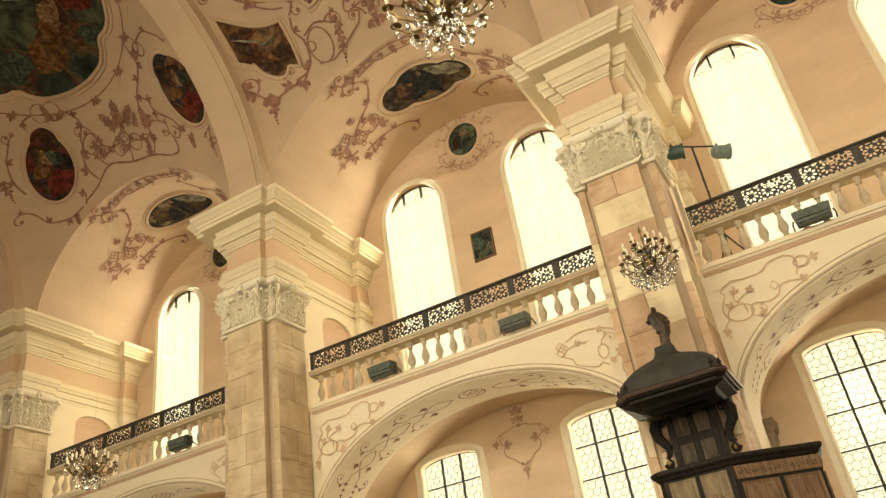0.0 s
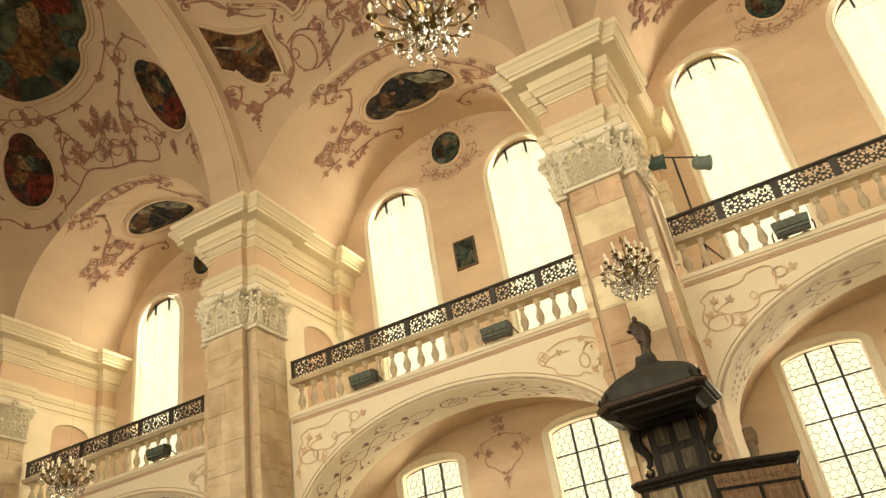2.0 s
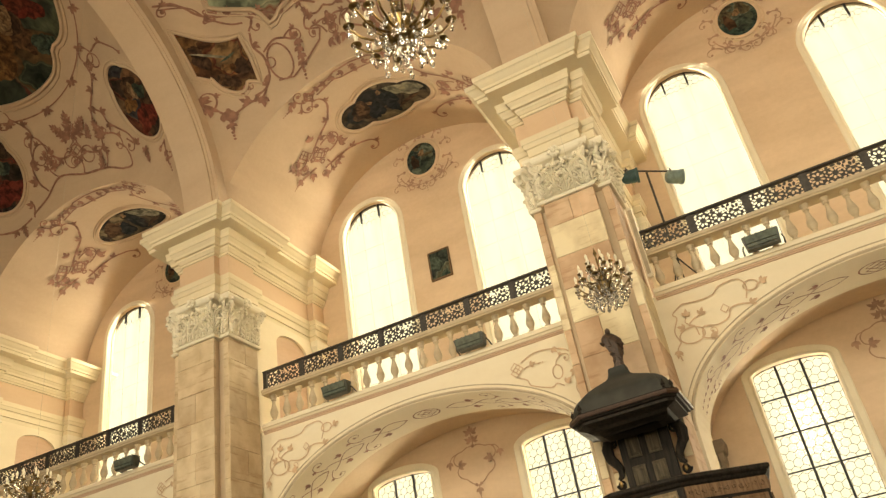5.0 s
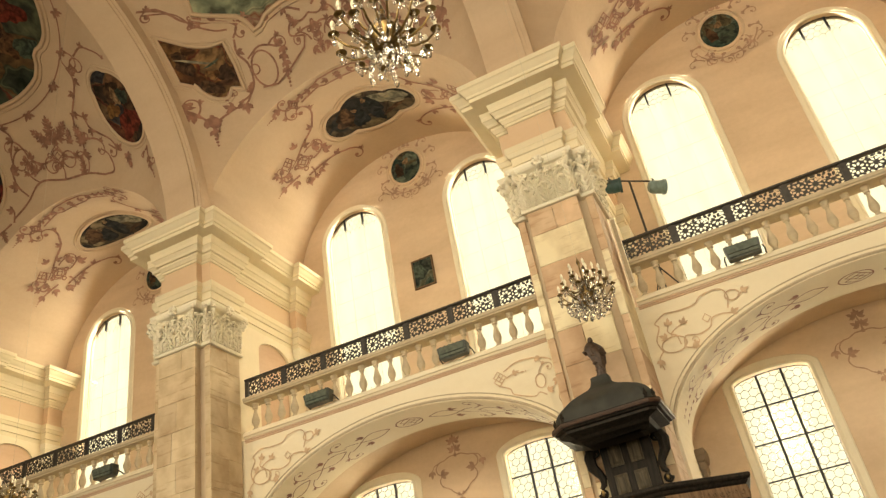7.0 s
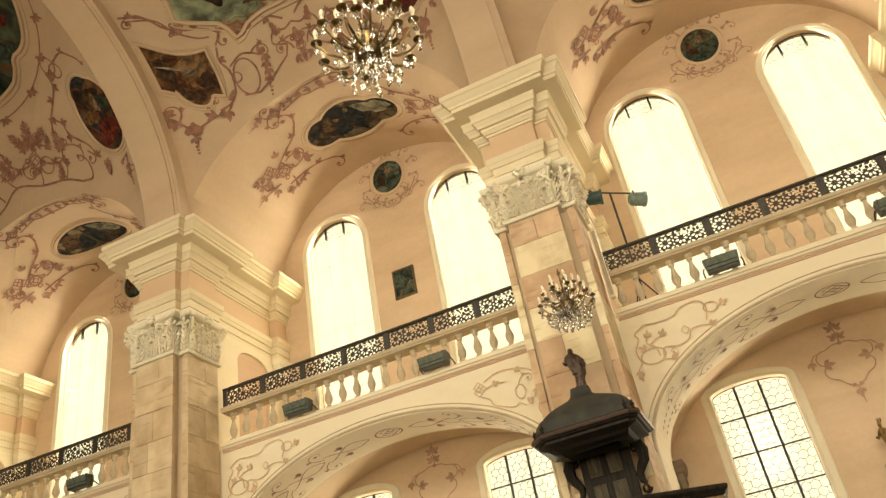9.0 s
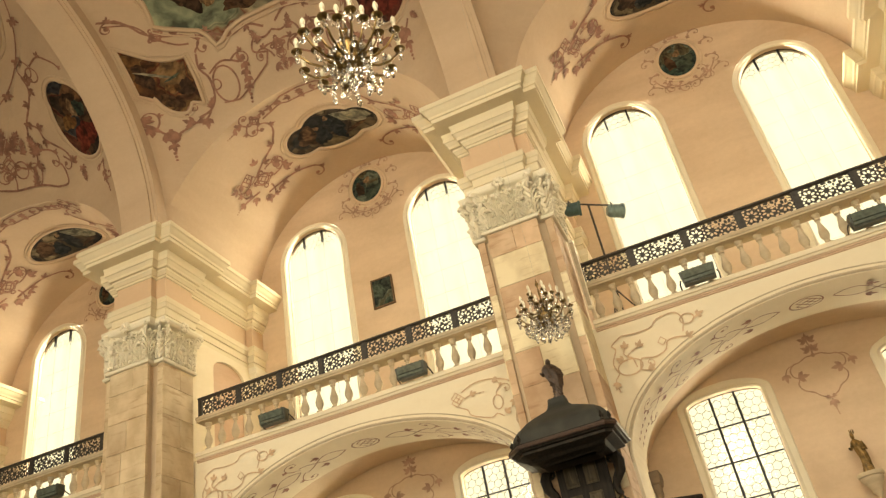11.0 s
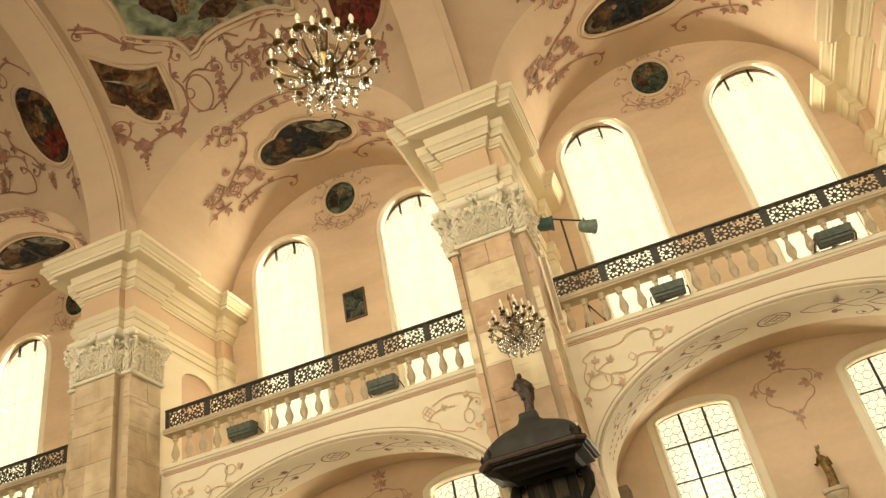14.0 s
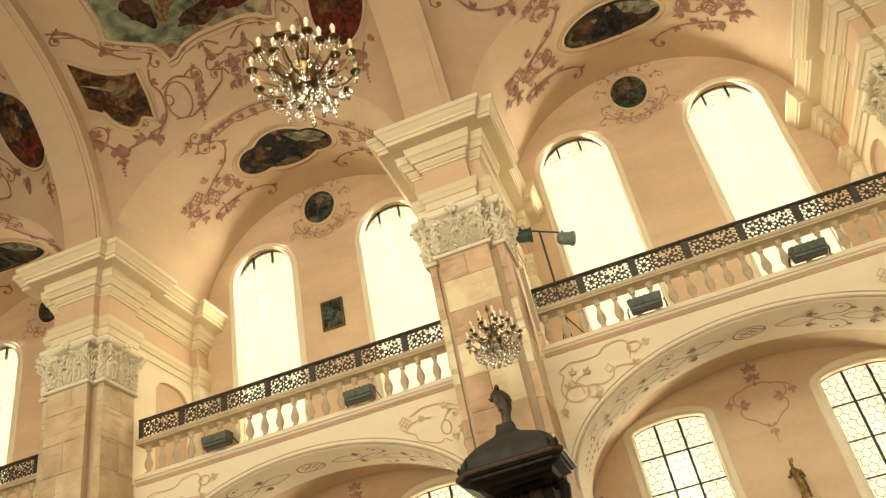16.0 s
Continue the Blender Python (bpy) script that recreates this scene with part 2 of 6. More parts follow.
M_SCENE = oil_paint("fresco_brown_scene", [(0.13, 0.070, 0.032), (0.19, 0.115, 0.055), (0.06, 0.030, 0.019), (0.17, 0.080, 0.034), (0.10, 0.026, 0.018), (0.20, 0.125, 0.065)], 1.5, 2.7)
M_NIGHT = oil_paint("fresco_dark_scene", [(0.018, 0.018, 0.017), (0.055, 0.04, 0.028), (0.012, 0.016, 0.02), (0.10, 0.075, 0.05), (0.03, 0.024, 0.02), (0.16, 0.13, 0.085)], 1.3, 9.9)
M_RED = oil_paint("painted_red_cloth", [(0.115, 0.024, 0.018), (0.15, 0.034, 0.024), (0.075, 0.018, 0.014), (0.13, 0.036, 0.024)], 2.6, 1.9)
M_OCHRE = oil_paint("painted_ochre_cloth", [(0.15, 0.080, 0.034), (0.19, 0.11, 0.05), (0.10, 0.050, 0.022), (0.17, 0.095, 0.042)], 2.2, 6.1)
M_UMBER = oil_paint("painted_umber_shade", [(0.05, 0.030, 0.020), (0.08, 0.046, 0.028), (0.035, 0.023, 0.016), (0.10, 0.056, 0.032)], 2.0, 7.7)
M_INK = oil_paint("painted_black_habit", [(0.012, 0.015, 0.018), (0.022, 0.026, 0.030), (0.010, 0.012, 0.014), (0.035, 0.038, 0.038)], 2.4, 0.6)
M_FLESH = oil_paint("painted_pale_tone", [(0.20, 0.125, 0.072), (0.25, 0.17, 0.105), (0.13, 0.078, 0.045), (0.22, 0.15, 0.09)], 3.2, 3.6)
M_AIR = oil_paint("painted_grey_air", [(0.20, 0.20, 0.155), (0.26, 0.25, 0.19), (0.15, 0.155, 0.125), (0.22, 0.20, 0.14)], 1.8, 2.2)
M_TEAL = oil_paint("painted_teal_cloth", [(0.040, 0.062, 0.052), (0.062, 0.088, 0.070), (0.028, 0.042, 0.036), (0.075, 0.095, 0.072)], 2.2, 5.5)
M_MEDAL = oil_paint("medallion_paint", [(0.03, 0.055, 0.048), (0.07, 0.10, 0.085), (0.02, 0.03, 0.03), (0.11, 0.14, 0.115), (0.08, 0.07, 0.045)], 3.0, 4.4)


# ---- mesh tools ----
def finish(bm, name, material, smooth=False):
    me = bpy.data.meshes.new(name)
    bmesh.ops.recalc_face_normals(bm, faces=bm.faces)
    bm.to_mesh(me)
    bm.free()
    for m in (material if isinstance(material, (list, tuple)) else [material]):
        me.materials.append(m)
    if smooth:
        me.polygons.foreach_set("use_smooth", [True] * len(me.polygons))
        me.set_sharp_from_angle(angle=radians(38))
    return me


def part(name, bm, material, parent, label="", smooth=False):
    ob = new(name, finish(bm, name, material, smooth))
    ob.parent = parent
    if label:
        tagged(ob, label)
    return ob


def thing(name, label, category, group="", at=None):
    ob = new(name)
    ob.empty_display_size = 0.2
    if at is not None:
        ob.matrix_basis = at
    return tagged(ob, label, category, group)


def setting(name, bm, material, label, category, smooth=False):
    return tagged(new(name, finish(bm, name, material, smooth)), label, category, kind="structure")


def box(bm, x0, x1, y0, y1, z0, z1, bevel=0.0):
    v = [bm.verts.new((x, y, z)) for z in (z0, z1) for x, y in ((x0, y0), (x1, y0), (x1, y1), (x0, y1))]
    fs = [bm.faces.new([v[k] for k in f]) for f in ((3, 2, 1, 0), (4, 5, 6, 7), (0, 1, 5, 4), (1, 2, 6, 5), (2, 3, 7, 6), (3, 0, 4, 7))]
    if bevel:
        es = list({e for f in fs for e in f.edges})
        bmesh.ops.bevel(bm, geom=es, offset=bevel, segments=2, affect="EDGES")


def offset(poly, d):
    """A counter-clockwise plan polygon pushed outwards by d, with mitred corners."""
    out, n = [], len(poly)
    for i in range(n):
        p, q, r = Vector(poly[i - 1]), Vector(poly[i]), Vector(poly[(i + 1) % n])
        a, b = (q - p).normalized(), (r - q).normalized()
        na, nb = Vector((a.y, -a.x)), Vector((b.y, -b.x))
        out.append(q + (na + nb) * (d / max(0.2, 1 + na.dot(nb))))
    return out


def stack(bm, poly, profile, cap=True):
    """A plan polygon swept up a profile of (offset, height)."""
    rings = []
    for d, z in profile:
        rings.append([bm.verts.new((p.x, p.y, z)) for p in offset(poly, d)])
    n = len(poly)
    for a, b in zip(rings, rings[1:]):
        for i in range(n):
            bm.faces.new((a[i], a[(i + 1) % n], b[(i + 1) % n], b[i]))
    if cap:
        bm.faces.new(list(reversed(rings[0])))
        bm.faces.new(rings[-1])


def lathe(bm, profile, seg=16, at=(0, 0, 0), cap=True):
    rings = []
    for r, z in profile:
        rings.append([bm.verts.new((at[0] + r * math.cos(2 * math.pi * k / seg), at[1] + r * math.sin(2 * math.pi * k / seg), at[2] + z)) for k in range(seg)])
    for a, b in zip(rings, rings[1:]):
        for k in range(seg):
            bm.faces.new((a[k], a[(k + 1) % seg], b[(k + 1) % seg], b[k]))
    if cap:
        bm.faces.new(list(reversed(rings[0])))
        bm.faces.new(rings[-1])


def tube(bm, pts, radius, seg=6, closed=False, squash=1.0, up=None):
    """A round bar along points; radius may be one number or one for each point."""
    pts = [Vector(p) for p in pts]
    n = len(pts)
    rings, ref = [], None
    for i, p in enumerate(pts):
        a = pts[i - 1] if (i or closed) else p
        b = pts[(i + 1) % n] if (i < n - 1 or closed) else p
        t = (b - a).normalized()
        if up is not None:
            ref = Vector(up)
        elif ref is None:
            ref = Vector((0, 0, 1)) if abs(t.z) < 0.9 else Vector((1, 0, 0))
        s = t.cross(ref)
        s = s.normalized() if s.length > 1e-6 else t.orthogonal().normalized()
        u = s.cross(t).normalized()
        ref = u if up is None else ref
        r = radius[i] if isinstance(radius, (list, tuple)) else radius
        rings.append([bm.verts.new(p + s * (r * math.cos(2 * math.pi * k / seg)) + u * (r * squash * math.sin(2 * math.pi * k / seg))) for k in range(seg)])
    for i in range(n if closed else n - 1):
        a, b = rings[i], rings[(i + 1) % n]
        for k in range(seg):
            bm.faces.new((a[k], a[(k + 1) % seg], b[(k + 1) % seg], b[k]))
    if not closed:
        bm.faces.new(list(reversed(rings[0])))
        bm.faces.new(rings[-1])


def arch_top(xc, half, spring, rise, n=24):
    """Points from the right springing over the crown to the left one."""
    return [(xc + half * math.cos(math.pi * k / n), spring + rise * math.sin(math.pi * k / n)) for k in range(n + 1)]


def pierced_wall(bm, x0, x1, y0, y1, z0, z1, holes):
    """A wall between two depths, with holes given as closed outlines in x and z."""
    for y in (y0, y1):
        tmp = bmesh.new()
        loops = [[(x0, z0), (x1, z0), (x1, z1), (x0, z1)]] + holes
        es = []
        for lp in loops:
            vs = [tmp.verts.new((x, y, z)) for x, z in lp]
            es += [tmp.edges.new((vs[i], vs[(i + 1) % len(vs)])) for i in range(len(vs))]
        bmesh.ops.triangle_fill(tmp, edges=es, use_beauty=True)
        me = bpy.data.meshes.new("tmp")
        tmp.to_mesh(me)
        tmp.free()
        bm.from_mesh(me)
        bpy.data.meshes.remove(me)
    for lp in [[(x0, z0), (x1, z0), (x1, z1), (x0, z1)]] + holes:
        for i in range(len(lp)):
            (xa, za), (xb, zb) = lp[i], lp[(i + 1) % len(lp)]
            bm.faces.new([bm.verts.new(p) for p in ((xa, y0, za), (xb, y0, zb), (xb, y1, zb), (xa, y1, za))])
    bmesh.ops.remove_doubles(bm, verts=bm.verts, dist=0.0005)


# ---- vault ----
BULGE = 1.35
LUN_A, LUN_B = 3.5, 3.08
RIB = 0.42
RIBS = [p + (0.30 if p == -10.72 else 0.0) for p in PIERS]


def radius_at(x):
    """The nave vault swells between the ribs."""
    k = max(0, min(len(RIBS) - 2, sum(1 for q in RIBS if q <= x) - 1))
    u = x - (RIBS[k] + RIBS[k + 1]) / 2
    h = (RIBS[k + 1] - RIBS[k]) / 2 - RIB
    return RAD + (BULGE * math.sqrt(max(0.0, math.cos(math.pi * u / (2 * h)))) if abs(u) < h else 0.0)


def nave(x, th, off=0.0):
    r = radius_at(x) - off
    return Vector((x, AXIS + r * math.cos(radians(th)), Z_AX + r * math.sin(radians(th))))


def lunette(xc, ph, y, off=0.0):
    return Vector((xc + (LUN_A - off) * math.cos(radians(ph)), y, Z_CORN + (LUN_B - off) * math.sin(radians(ph))))


# ---- structure ----
def window_outline(xc, half, z0, spring, rise, n=20):
    return [(xc - half, z0), (xc + half, z0)] + arch_top(xc, half, spring, rise, n)


UP = dict(half=0.83, z0=8.3, spring=13.08, rise=0.84)
LOW = dict(half=0.71, z0=2.3, spring=6.42, rise=0.15)

bm = bmesh.new()
pierced_wall(bm, X0, X1, WALL, WALL + THICK, 0, 16.2, [window_outline(x, **k) for x in WIN_X for k in (UP, LOW)])
setting("wall_north", bm, M_WALL, "apricot limewashed outer wall with two rows of arched windows", "wall")
bm = bmesh.new()
pierced_wall(bm, X0, X1, SOUTH - THICK, SOUTH, 0, 16.2, [window_outline(x, **k) for x in WIN_X for k in (UP, LOW)])
setting("wall_south", bm, M_WALL, "apricot limewashed outer wall with arched windows", "wall")
for name, x in (("wall_west", X0 - 0.4), ("wall_east", X1)):
    bm = bmesh.new()
    box(bm, x, x + 0.4, SOUTH - THICK, WALL + THICK, 0, 19)
    setting(name, bm, M_WALL, "apricot limewashed end wall of the nave", "wall")
bm = bmesh.new()
box(bm, X0 - 0.4, X1 + 0.4, SOUTH - THICK, WALL + THICK, -0.3, 0)
setting("floor", bm, M_FLOOR, "grey-brown stone floor of the nave", "floor")


def vault_mesh():
    bm = bmesh.new()
    nx, nt = 26, 44
    xs = []
    for m, p in zip(MIDS, PIERS):
        h = BAY / 2
        p = RIBS[PIERS.index(p)]
        e = RIBS[RIBS.index(p) + 1]
        xs += [p, p + RIB * 0.5, p + RIB, p + RIB + 0.05, p + RIB + 0.15, p + RIB + 0.3]
        a = LUN_A
        xs += [m - a * math.cos(math.pi * k / 40) for k in range(41)]
        xs += [e - RIB - 0.3, e - RIB - 0.15, e - RIB - 0.05, e - RIB, e - RIB * 0.5]
    xs = [X0 - 0.2] + sorted(set(round(x, 4) for x in xs)) + [PIERS[-1], X1 + 0.2]
    for side in (1, -1):
        cols = []
        for x in xs:
            m = min(MIDS, key=lambda q: abs(q - x))
            u = abs(x - m) / LUN_A
            r = radius_at(x)
            zb = Z_CORN + LUN_B * math.sqrt(max(0, 1 - u * u)) if u < 1 else Z_CORN - 0.4
            low = math.asin(max(-0.06, min(1, (zb - Z_AX) / r)))
            col = []
            for k in range(nt + 1):
                th = math.pi / 2 + (low - math.pi / 2) * k / nt
                col.append(bm.verts.new((x, AXIS + side * r * math.cos(th), Z_AX + r * math.sin(th))))
            yi = col[-1].co.y
            for k in range(1, 9):
                col.append(bm.verts.new((x, yi + (AXIS + side * (WALL + 0.02 - AXIS) - yi) * k / 8, col[nt].co.z if u < 1 else Z_CORN - 0.4)))
            cols.append(col)
        for a, b in zip(cols, cols[1:]):
            for k in range(len(a) - 1):
                bm.faces.new((a[k], a[k + 1], b[k + 1], b[k]))
    bmesh.ops.remove_doubles(bm, verts=bm.verts, dist=0.001)
    return bm


tagged(new("ceiling", finish(vault_mesh(), "ceiling", M_VAULT, True)), "cream stuccoed groin vault with painted scrolls", "ceiling", kind="structure")
bm = bmesh.new()
box(bm, X0 - 0.4, X1 + 0.4, SOUTH - THICK, WALL + THICK, 19, 19.3)
setting("roof_slab", bm, M_FLOOR, "closed roof above the vault", "roof")


# ---- wall piers ----
HALF_PLAN = [(0.45, 0.07), (0.45, 0.24), (0.69, 0.24), (0.69, 1.13), (0.57, 1.13), (0.57, 3.42), (0.74, 3.42), (0.74, 3.9)]
PLAN = [(-0.45, 0.07)] + HALF_PLAN + [(-x, y) for x, y in HALF_PLAN[::-1]][:-1]
SHAFT_PLAN = [(-0.42, 0.06), (0.42, 0.06), (0.42, 0.23), (0.66, 0.23), (0.66, 1.13), (-0.66, 1.13), (-0.66, 0.23), (-0.42, 0.23)]
FULL_PLAN = [(-0.48, 0.0), (0.48, 0.0), (0.48, 0.17), (0.72, 0.17), (0.72, 1.13), (-0.72, 1.13), (-0.72, 0.17), (-0.48, 0.17)]
Z_NECK = 9.30
ARCHITRAVE = [(0.03, 10.27), (0.03, 10.40), (0.06, 10.41), (0.06, 10.57), (0.09, 10.585), (0.115, 10.66), (0.13, 10.68), (0.13, 10.80)]
FRIEZE = [(0.0, 10.802), (0.0, 11.37)]
CORNICE = [(0.01, 11.36), (0.03, 11.37), (0.03, 11.42), (0.05, 11.425), (0.08, 11.49), (0.09, 11.50), (0.09, 11.55), (0.14, 11.56), (0.15, 11.62), (0.19, 11.69), (0.21, 11.70), (0.21, 11.79),
           (0.23, 11.885), (0.48, 11.90), (0.48, 11.98), (0.51, 11.99), (0.52, 12.04), (0.56, 12.09), (0.60, 12.15), (0.63, 12.17), (0.63, 12.27)]


def acanthus(h, w, curl, lobes=3):
    """A carved leaf at the origin, facing -y: pairs of drooping rounded lobes with deep gaps up a raised midrib, the tip rolling forward."""
    bm = bmesh.new()

    def lobe(x, y, z, sx, sy, sz, lean, nod=0.0):
        bmesh.ops.create_icosphere(bm, subdivisions=2, radius=1.0, matrix=Matrix.Translation((x, y, z)) @ pose(0, 0, 0, nod, lean, 0) @ Matrix.Diagonal((sx, sy, sz, 1)))

    for k in range(lobes):
        q = (k + 0.5) / lobes
        wd = w * (0.72 + 0.34 * math.sin(math.pi * q))
        out = 0.03 + 0.035 * q
        for e in (-1, 1):
            lobe(e * wd * 0.78, -out - 0.02, h * q * 0.86, wd * 0.19, 0.042, h / lobes * 0.66, e * 30, -14)
            lobe(e * wd * 0.36, -out, h * q * 0.86 + h / lobes * 0.30, wd * 0.14, 0.036, h / lobes * 0.66, e * 12, -8)
    lobe(0, -0.065, h * 0.42, 0.014, 0.030, h * 0.46, 0)
    lobe(0, -0.085 - curl * 0.5, h * 0.93, w * 0.42, curl * 0.62, curl * 0.42, 0, 30)
    for e in (-1, 1):
        lobe(e * w * 0.46, -0.07 - curl * 0.25, h * 0.88, w * 0.24, curl * 0.45, curl * 0.36, e * 35, 25)
    return finish(bm, "acanthus_leaf", M_STUCCO, True)


def volute_mesh():
    bm = bmesh.new()
    pts, rad = [], []
    for k in range(30):
        a = k / 29 * 2.2 * 2 * math.pi
        r = 0.115 * (1 - k / 34)
        pts.append((0.012 * k / 29, -0.02 - r * math.cos(a) * 0.9, r * math.sin(a) * 0.85))
        rad.append(0.034 * (1 - 0.5 * k / 29))
    tube(bm, pts, rad, 6)
    tube(bm, [(0, -0.10, -0.04), (0, -0.06, -0.10), (0, 0.02, -0.16)], [0.026, 0.020, 0.010], 6)
    return finish(bm, "volute", M_STUCCO, True)


def flower_mesh():
    bm = bmesh.new()
    for k in range(6):
        a = k * math.pi / 3
        bmesh.ops.create_icosphere(bm, subdivisions=1, radius=0.045, matrix=Matrix.Translation((0.055 * math.cos(a), -0.05, 0.055 * math.sin(a))))
    bmesh.ops.create_icosphere(bm, subdivisions=1, radius=0.04, matrix=Matrix.Translation((0, -0.085, 0)))
    return finish(bm, "flower", M_STUCCO, True)


LEAF_LOW, LEAF_TALL, VOLUTE, FLOWER = acanthus(0.37, 0.125, 0.085, 3), acanthus(0.66, 0.115, 0.10, 5), volute_mesh(), flower_mesh()
CAP_FACES = [((0.0, 0.0), 0, 0.96), ((0.72, 0.65), 90, 0.96), ((-0.72, 0.65), -90, 0.96)]


def small(name, data, parent, m):
    ob = new(name, data)
    ob.parent = parent
    ob.matrix_basis = m
    return ob


def block_mesh(w, h, material, d=0.075):
    bm = bmesh.new()
    g, c = 0.0025, 0.006
    w, h = w / 2 - g, h / 2 - g
    rings = [[(-w, 0, -h), (w, 0, -h), (w, 0, h), (-w, 0, h)], [(-w, c - d, -h), (w, c - d, -h), (w, c - d, h), (-w, c - d, h)],
             [(c - w, -d, c - h), (w - c, -d, c - h), (w - c, -d, h - c), (c - w, -d, h - c)]]
    rings = [[bm.verts.new(p) for p in r] for r in rings]
    for a, b in zip(rings, rings[1:]):
        for i in range(4):
            bm.faces.new((a[i], a[(i + 1) % 4], b[(i + 1) % 4], b[i]))
    bm.faces.new(rings[-1])
    return finish(bm, "stone_block", material)


COURSES = [0.0] + [0.72 + 0.623 * k for k in range(14)] + [Z_NECK]
BLOCKS = {}


def block(w, h, material):
    k = (round(w, 3), round(h, 3), material.name)
    if k not in BLOCKS:
        BLOCKS[k] = block_mesh(w, h, material)
    return BLOCKS[k]


def pier(px, seed):
    p = thing("pier", "cream and pink sandstone wall pier with leafy stucco capital", "pier", "piers along the nave", pose(px, FRONT, 0))
    bm = bmesh.new()
    stack(bm, SHAFT_PLAN, [(0, 0), (0, Z_NECK)])
    shaft = part("shaft", bm, M_JOINT, p, "pink and cream sandstone blocks")
    cap_bm = bmesh.new()
    stack(cap_bm, FULL_PLAN, [(0.0, Z_NECK), (0.05, Z_NECK + 0.005), (0.065, Z_NECK + 0.04), (0.05, Z_NECK + 0.075), (-0.07, Z_NECK + 0.085), (-0.10, 9.75), (-0.09, 9.95), (-0.04, 10.08), (0.02, 10.12),
                              (0.10, 10.14), (0.13, 10.17), (0.15, 10.22), (0.15, 10.268)])
    cap = part("capital", cap_bm, M_STUCCO, p, "white stucco capital with acanthus leaves")
    for k in (-1, 1):
        small("acanthus_leaf", LEAF_TALL, cap, Matrix.Translation((k * 0.59, 0.20, Z_NECK + 0.08)))
        small("acanthus_leaf", LEAF_LOW, cap, Matrix.Translation((k * 0.61, 0.17, Z_NECK + 0.08)))
        small("volute", VOLUTE, cap, Matrix.Translation((k * 0.66, 0.10, Z_NECK + 0.78)) @ pose(0, 0, 0, 0, 0, k * 40) @ Matrix.Scale(1.15, 4))
    for (ox, oy), yaw, w in CAP_FACES:
        base = Matrix.Translation((ox, oy, Z_NECK + 0.08)) @ pose(0, 0, 0, 0, 0, yaw)
        for k in (-1, 0, 1):
            small("acanthus_leaf", LEAF_LOW, cap, base @ Matrix.Translation((k * w * 0.36, 0.0, 0)))
        for k in (-1, 1):
            small("acanthus_leaf", LEAF_TALL, cap, base @ Matrix.Translation((k * w * 0.18, 0.03, 0.0)))
            small("acanthus_leaf", LEAF_TALL, cap, base @ Matrix.Translation((k * w * 0.47, 0.04, 0.0)) @ pose(0, 0, 0, 0, 0, k * 45))
            small("acanthus_leaf", LEAF_LOW, cap, base @ Matrix.Translation((k * w * 0.33, 0.03, 0.36)) @ Matrix.Scale(0.8, 4))
            small("volute", VOLUTE, cap, base @ Matrix.Translation((k * w * 0.48, -0.07, 0.70)) @ pose(0, 0, 0, 0, 0, k * 40) @ Matrix.Scale(1.2, 4))
            small("volute", VOLUTE, cap, base @ Matrix.Translation((k * w * 0.38, -0.03, 0.70)) @ pose(0, 0, 0, 0, 0, k * 75) @ Matrix.Scale(0.95, 4))
            small("volute", VOLUTE, cap, base @ Matrix.Translation((k * w * 0.13, -0.01, 0.70)) @ pose(0, 0, 0, 0, 0, -k * 60) @ Matrix.Scale(0.85, 4))
            small("flower", FLOWER, cap, base @ Matrix.Translation((k * w * 0.27, 0.02, 0.60)) @ Matrix.Scale(0.7, 4))
        small("acanthus_leaf", LEAF_LOW, cap, base @ Matrix.Translation((0, 0.03, 0.34)) @ Matrix.Scale(0.85, 4))
        small("flower", FLOWER, cap, base @ Matrix.Translation((0, -0.09, 0.83)) @ Matrix.Scale(1.35, 4))
    for name, prof, m in (("architrave", ARCHITRAVE, M_ENTAB), ("frieze", FRIEZE, M_FRIEZE), ("cornice", CORNICE, M_ENTAB)):
        bm = bmesh.new()
        stack(bm, PLAN, prof)
        part(name, bm, m, p)
    # spur wall behind the pilasters, with a passage on the gallery and one below it
    bm = bmesh.new()
    for h0, h1, top, rise in ((7.4, 10.27, 9.80, 0.30), (0.0, 7.2, 5.85, 0.5)):
        hole = [(1.95, h0 + 0.01), (3.15, h0 + 0.01)] + [(2.55 + 0.6 * math.cos(math.pi * k / 14), top + rise * math.sin(math.pi * k / 14)) for k in range(15)]
        tmp = bmesh.new()
        pierced_wall(tmp, 1.13, 3.9, -0.64, 0.64, h0, h1, [hole])
        bmesh.ops.transform(tmp, matrix=Matrix(((0, 1, 0, 0), (1, 0, 0, 0), (0, 0, 1, 0), (0, 0, 0, 1))), verts=tmp.verts)
        me = bpy.data.meshes.new("tmp")
        tmp.to_mesh(me)
        tmp.free()
        bm.from_mesh(me)
        bpy.data.meshes.remove(me)
    part("spur_wall", bm, M_CREAM, p, "cream plastered spur wall with arched passages")
    # added infill, standing in for the salmon wall seen through the passage
    bm = bmesh.new()
    box(bm, -0.58, 0.58, 1.96, 3.14, 7.46, 10.12)
    part("niche_back", bm, M_LEDGE, p, "salmon infill added in the arched gallery passage")
    for s in (-1, 1):
        bm = bmesh.new()
        cx = 0.64 if s > 0 else -0.81
        stack(bm, [(cx, 3.38), (cx + 0.17, 3.38), (cx + 0.17, 3.89), (cx, 3.89)], [(-0.06, 9.72), (-0.03, 9.80), (-0.02, 9.86), (0.0, 9.9), (-0.03, 9.95), (0.0, 10.05), (0.03, 10.12), (0.03, 10.269)])
        part("corbel", bm, M_STUCCO, p)
        bm = bmesh.new()
        cx = 0.64 if s > 0 else -0.82
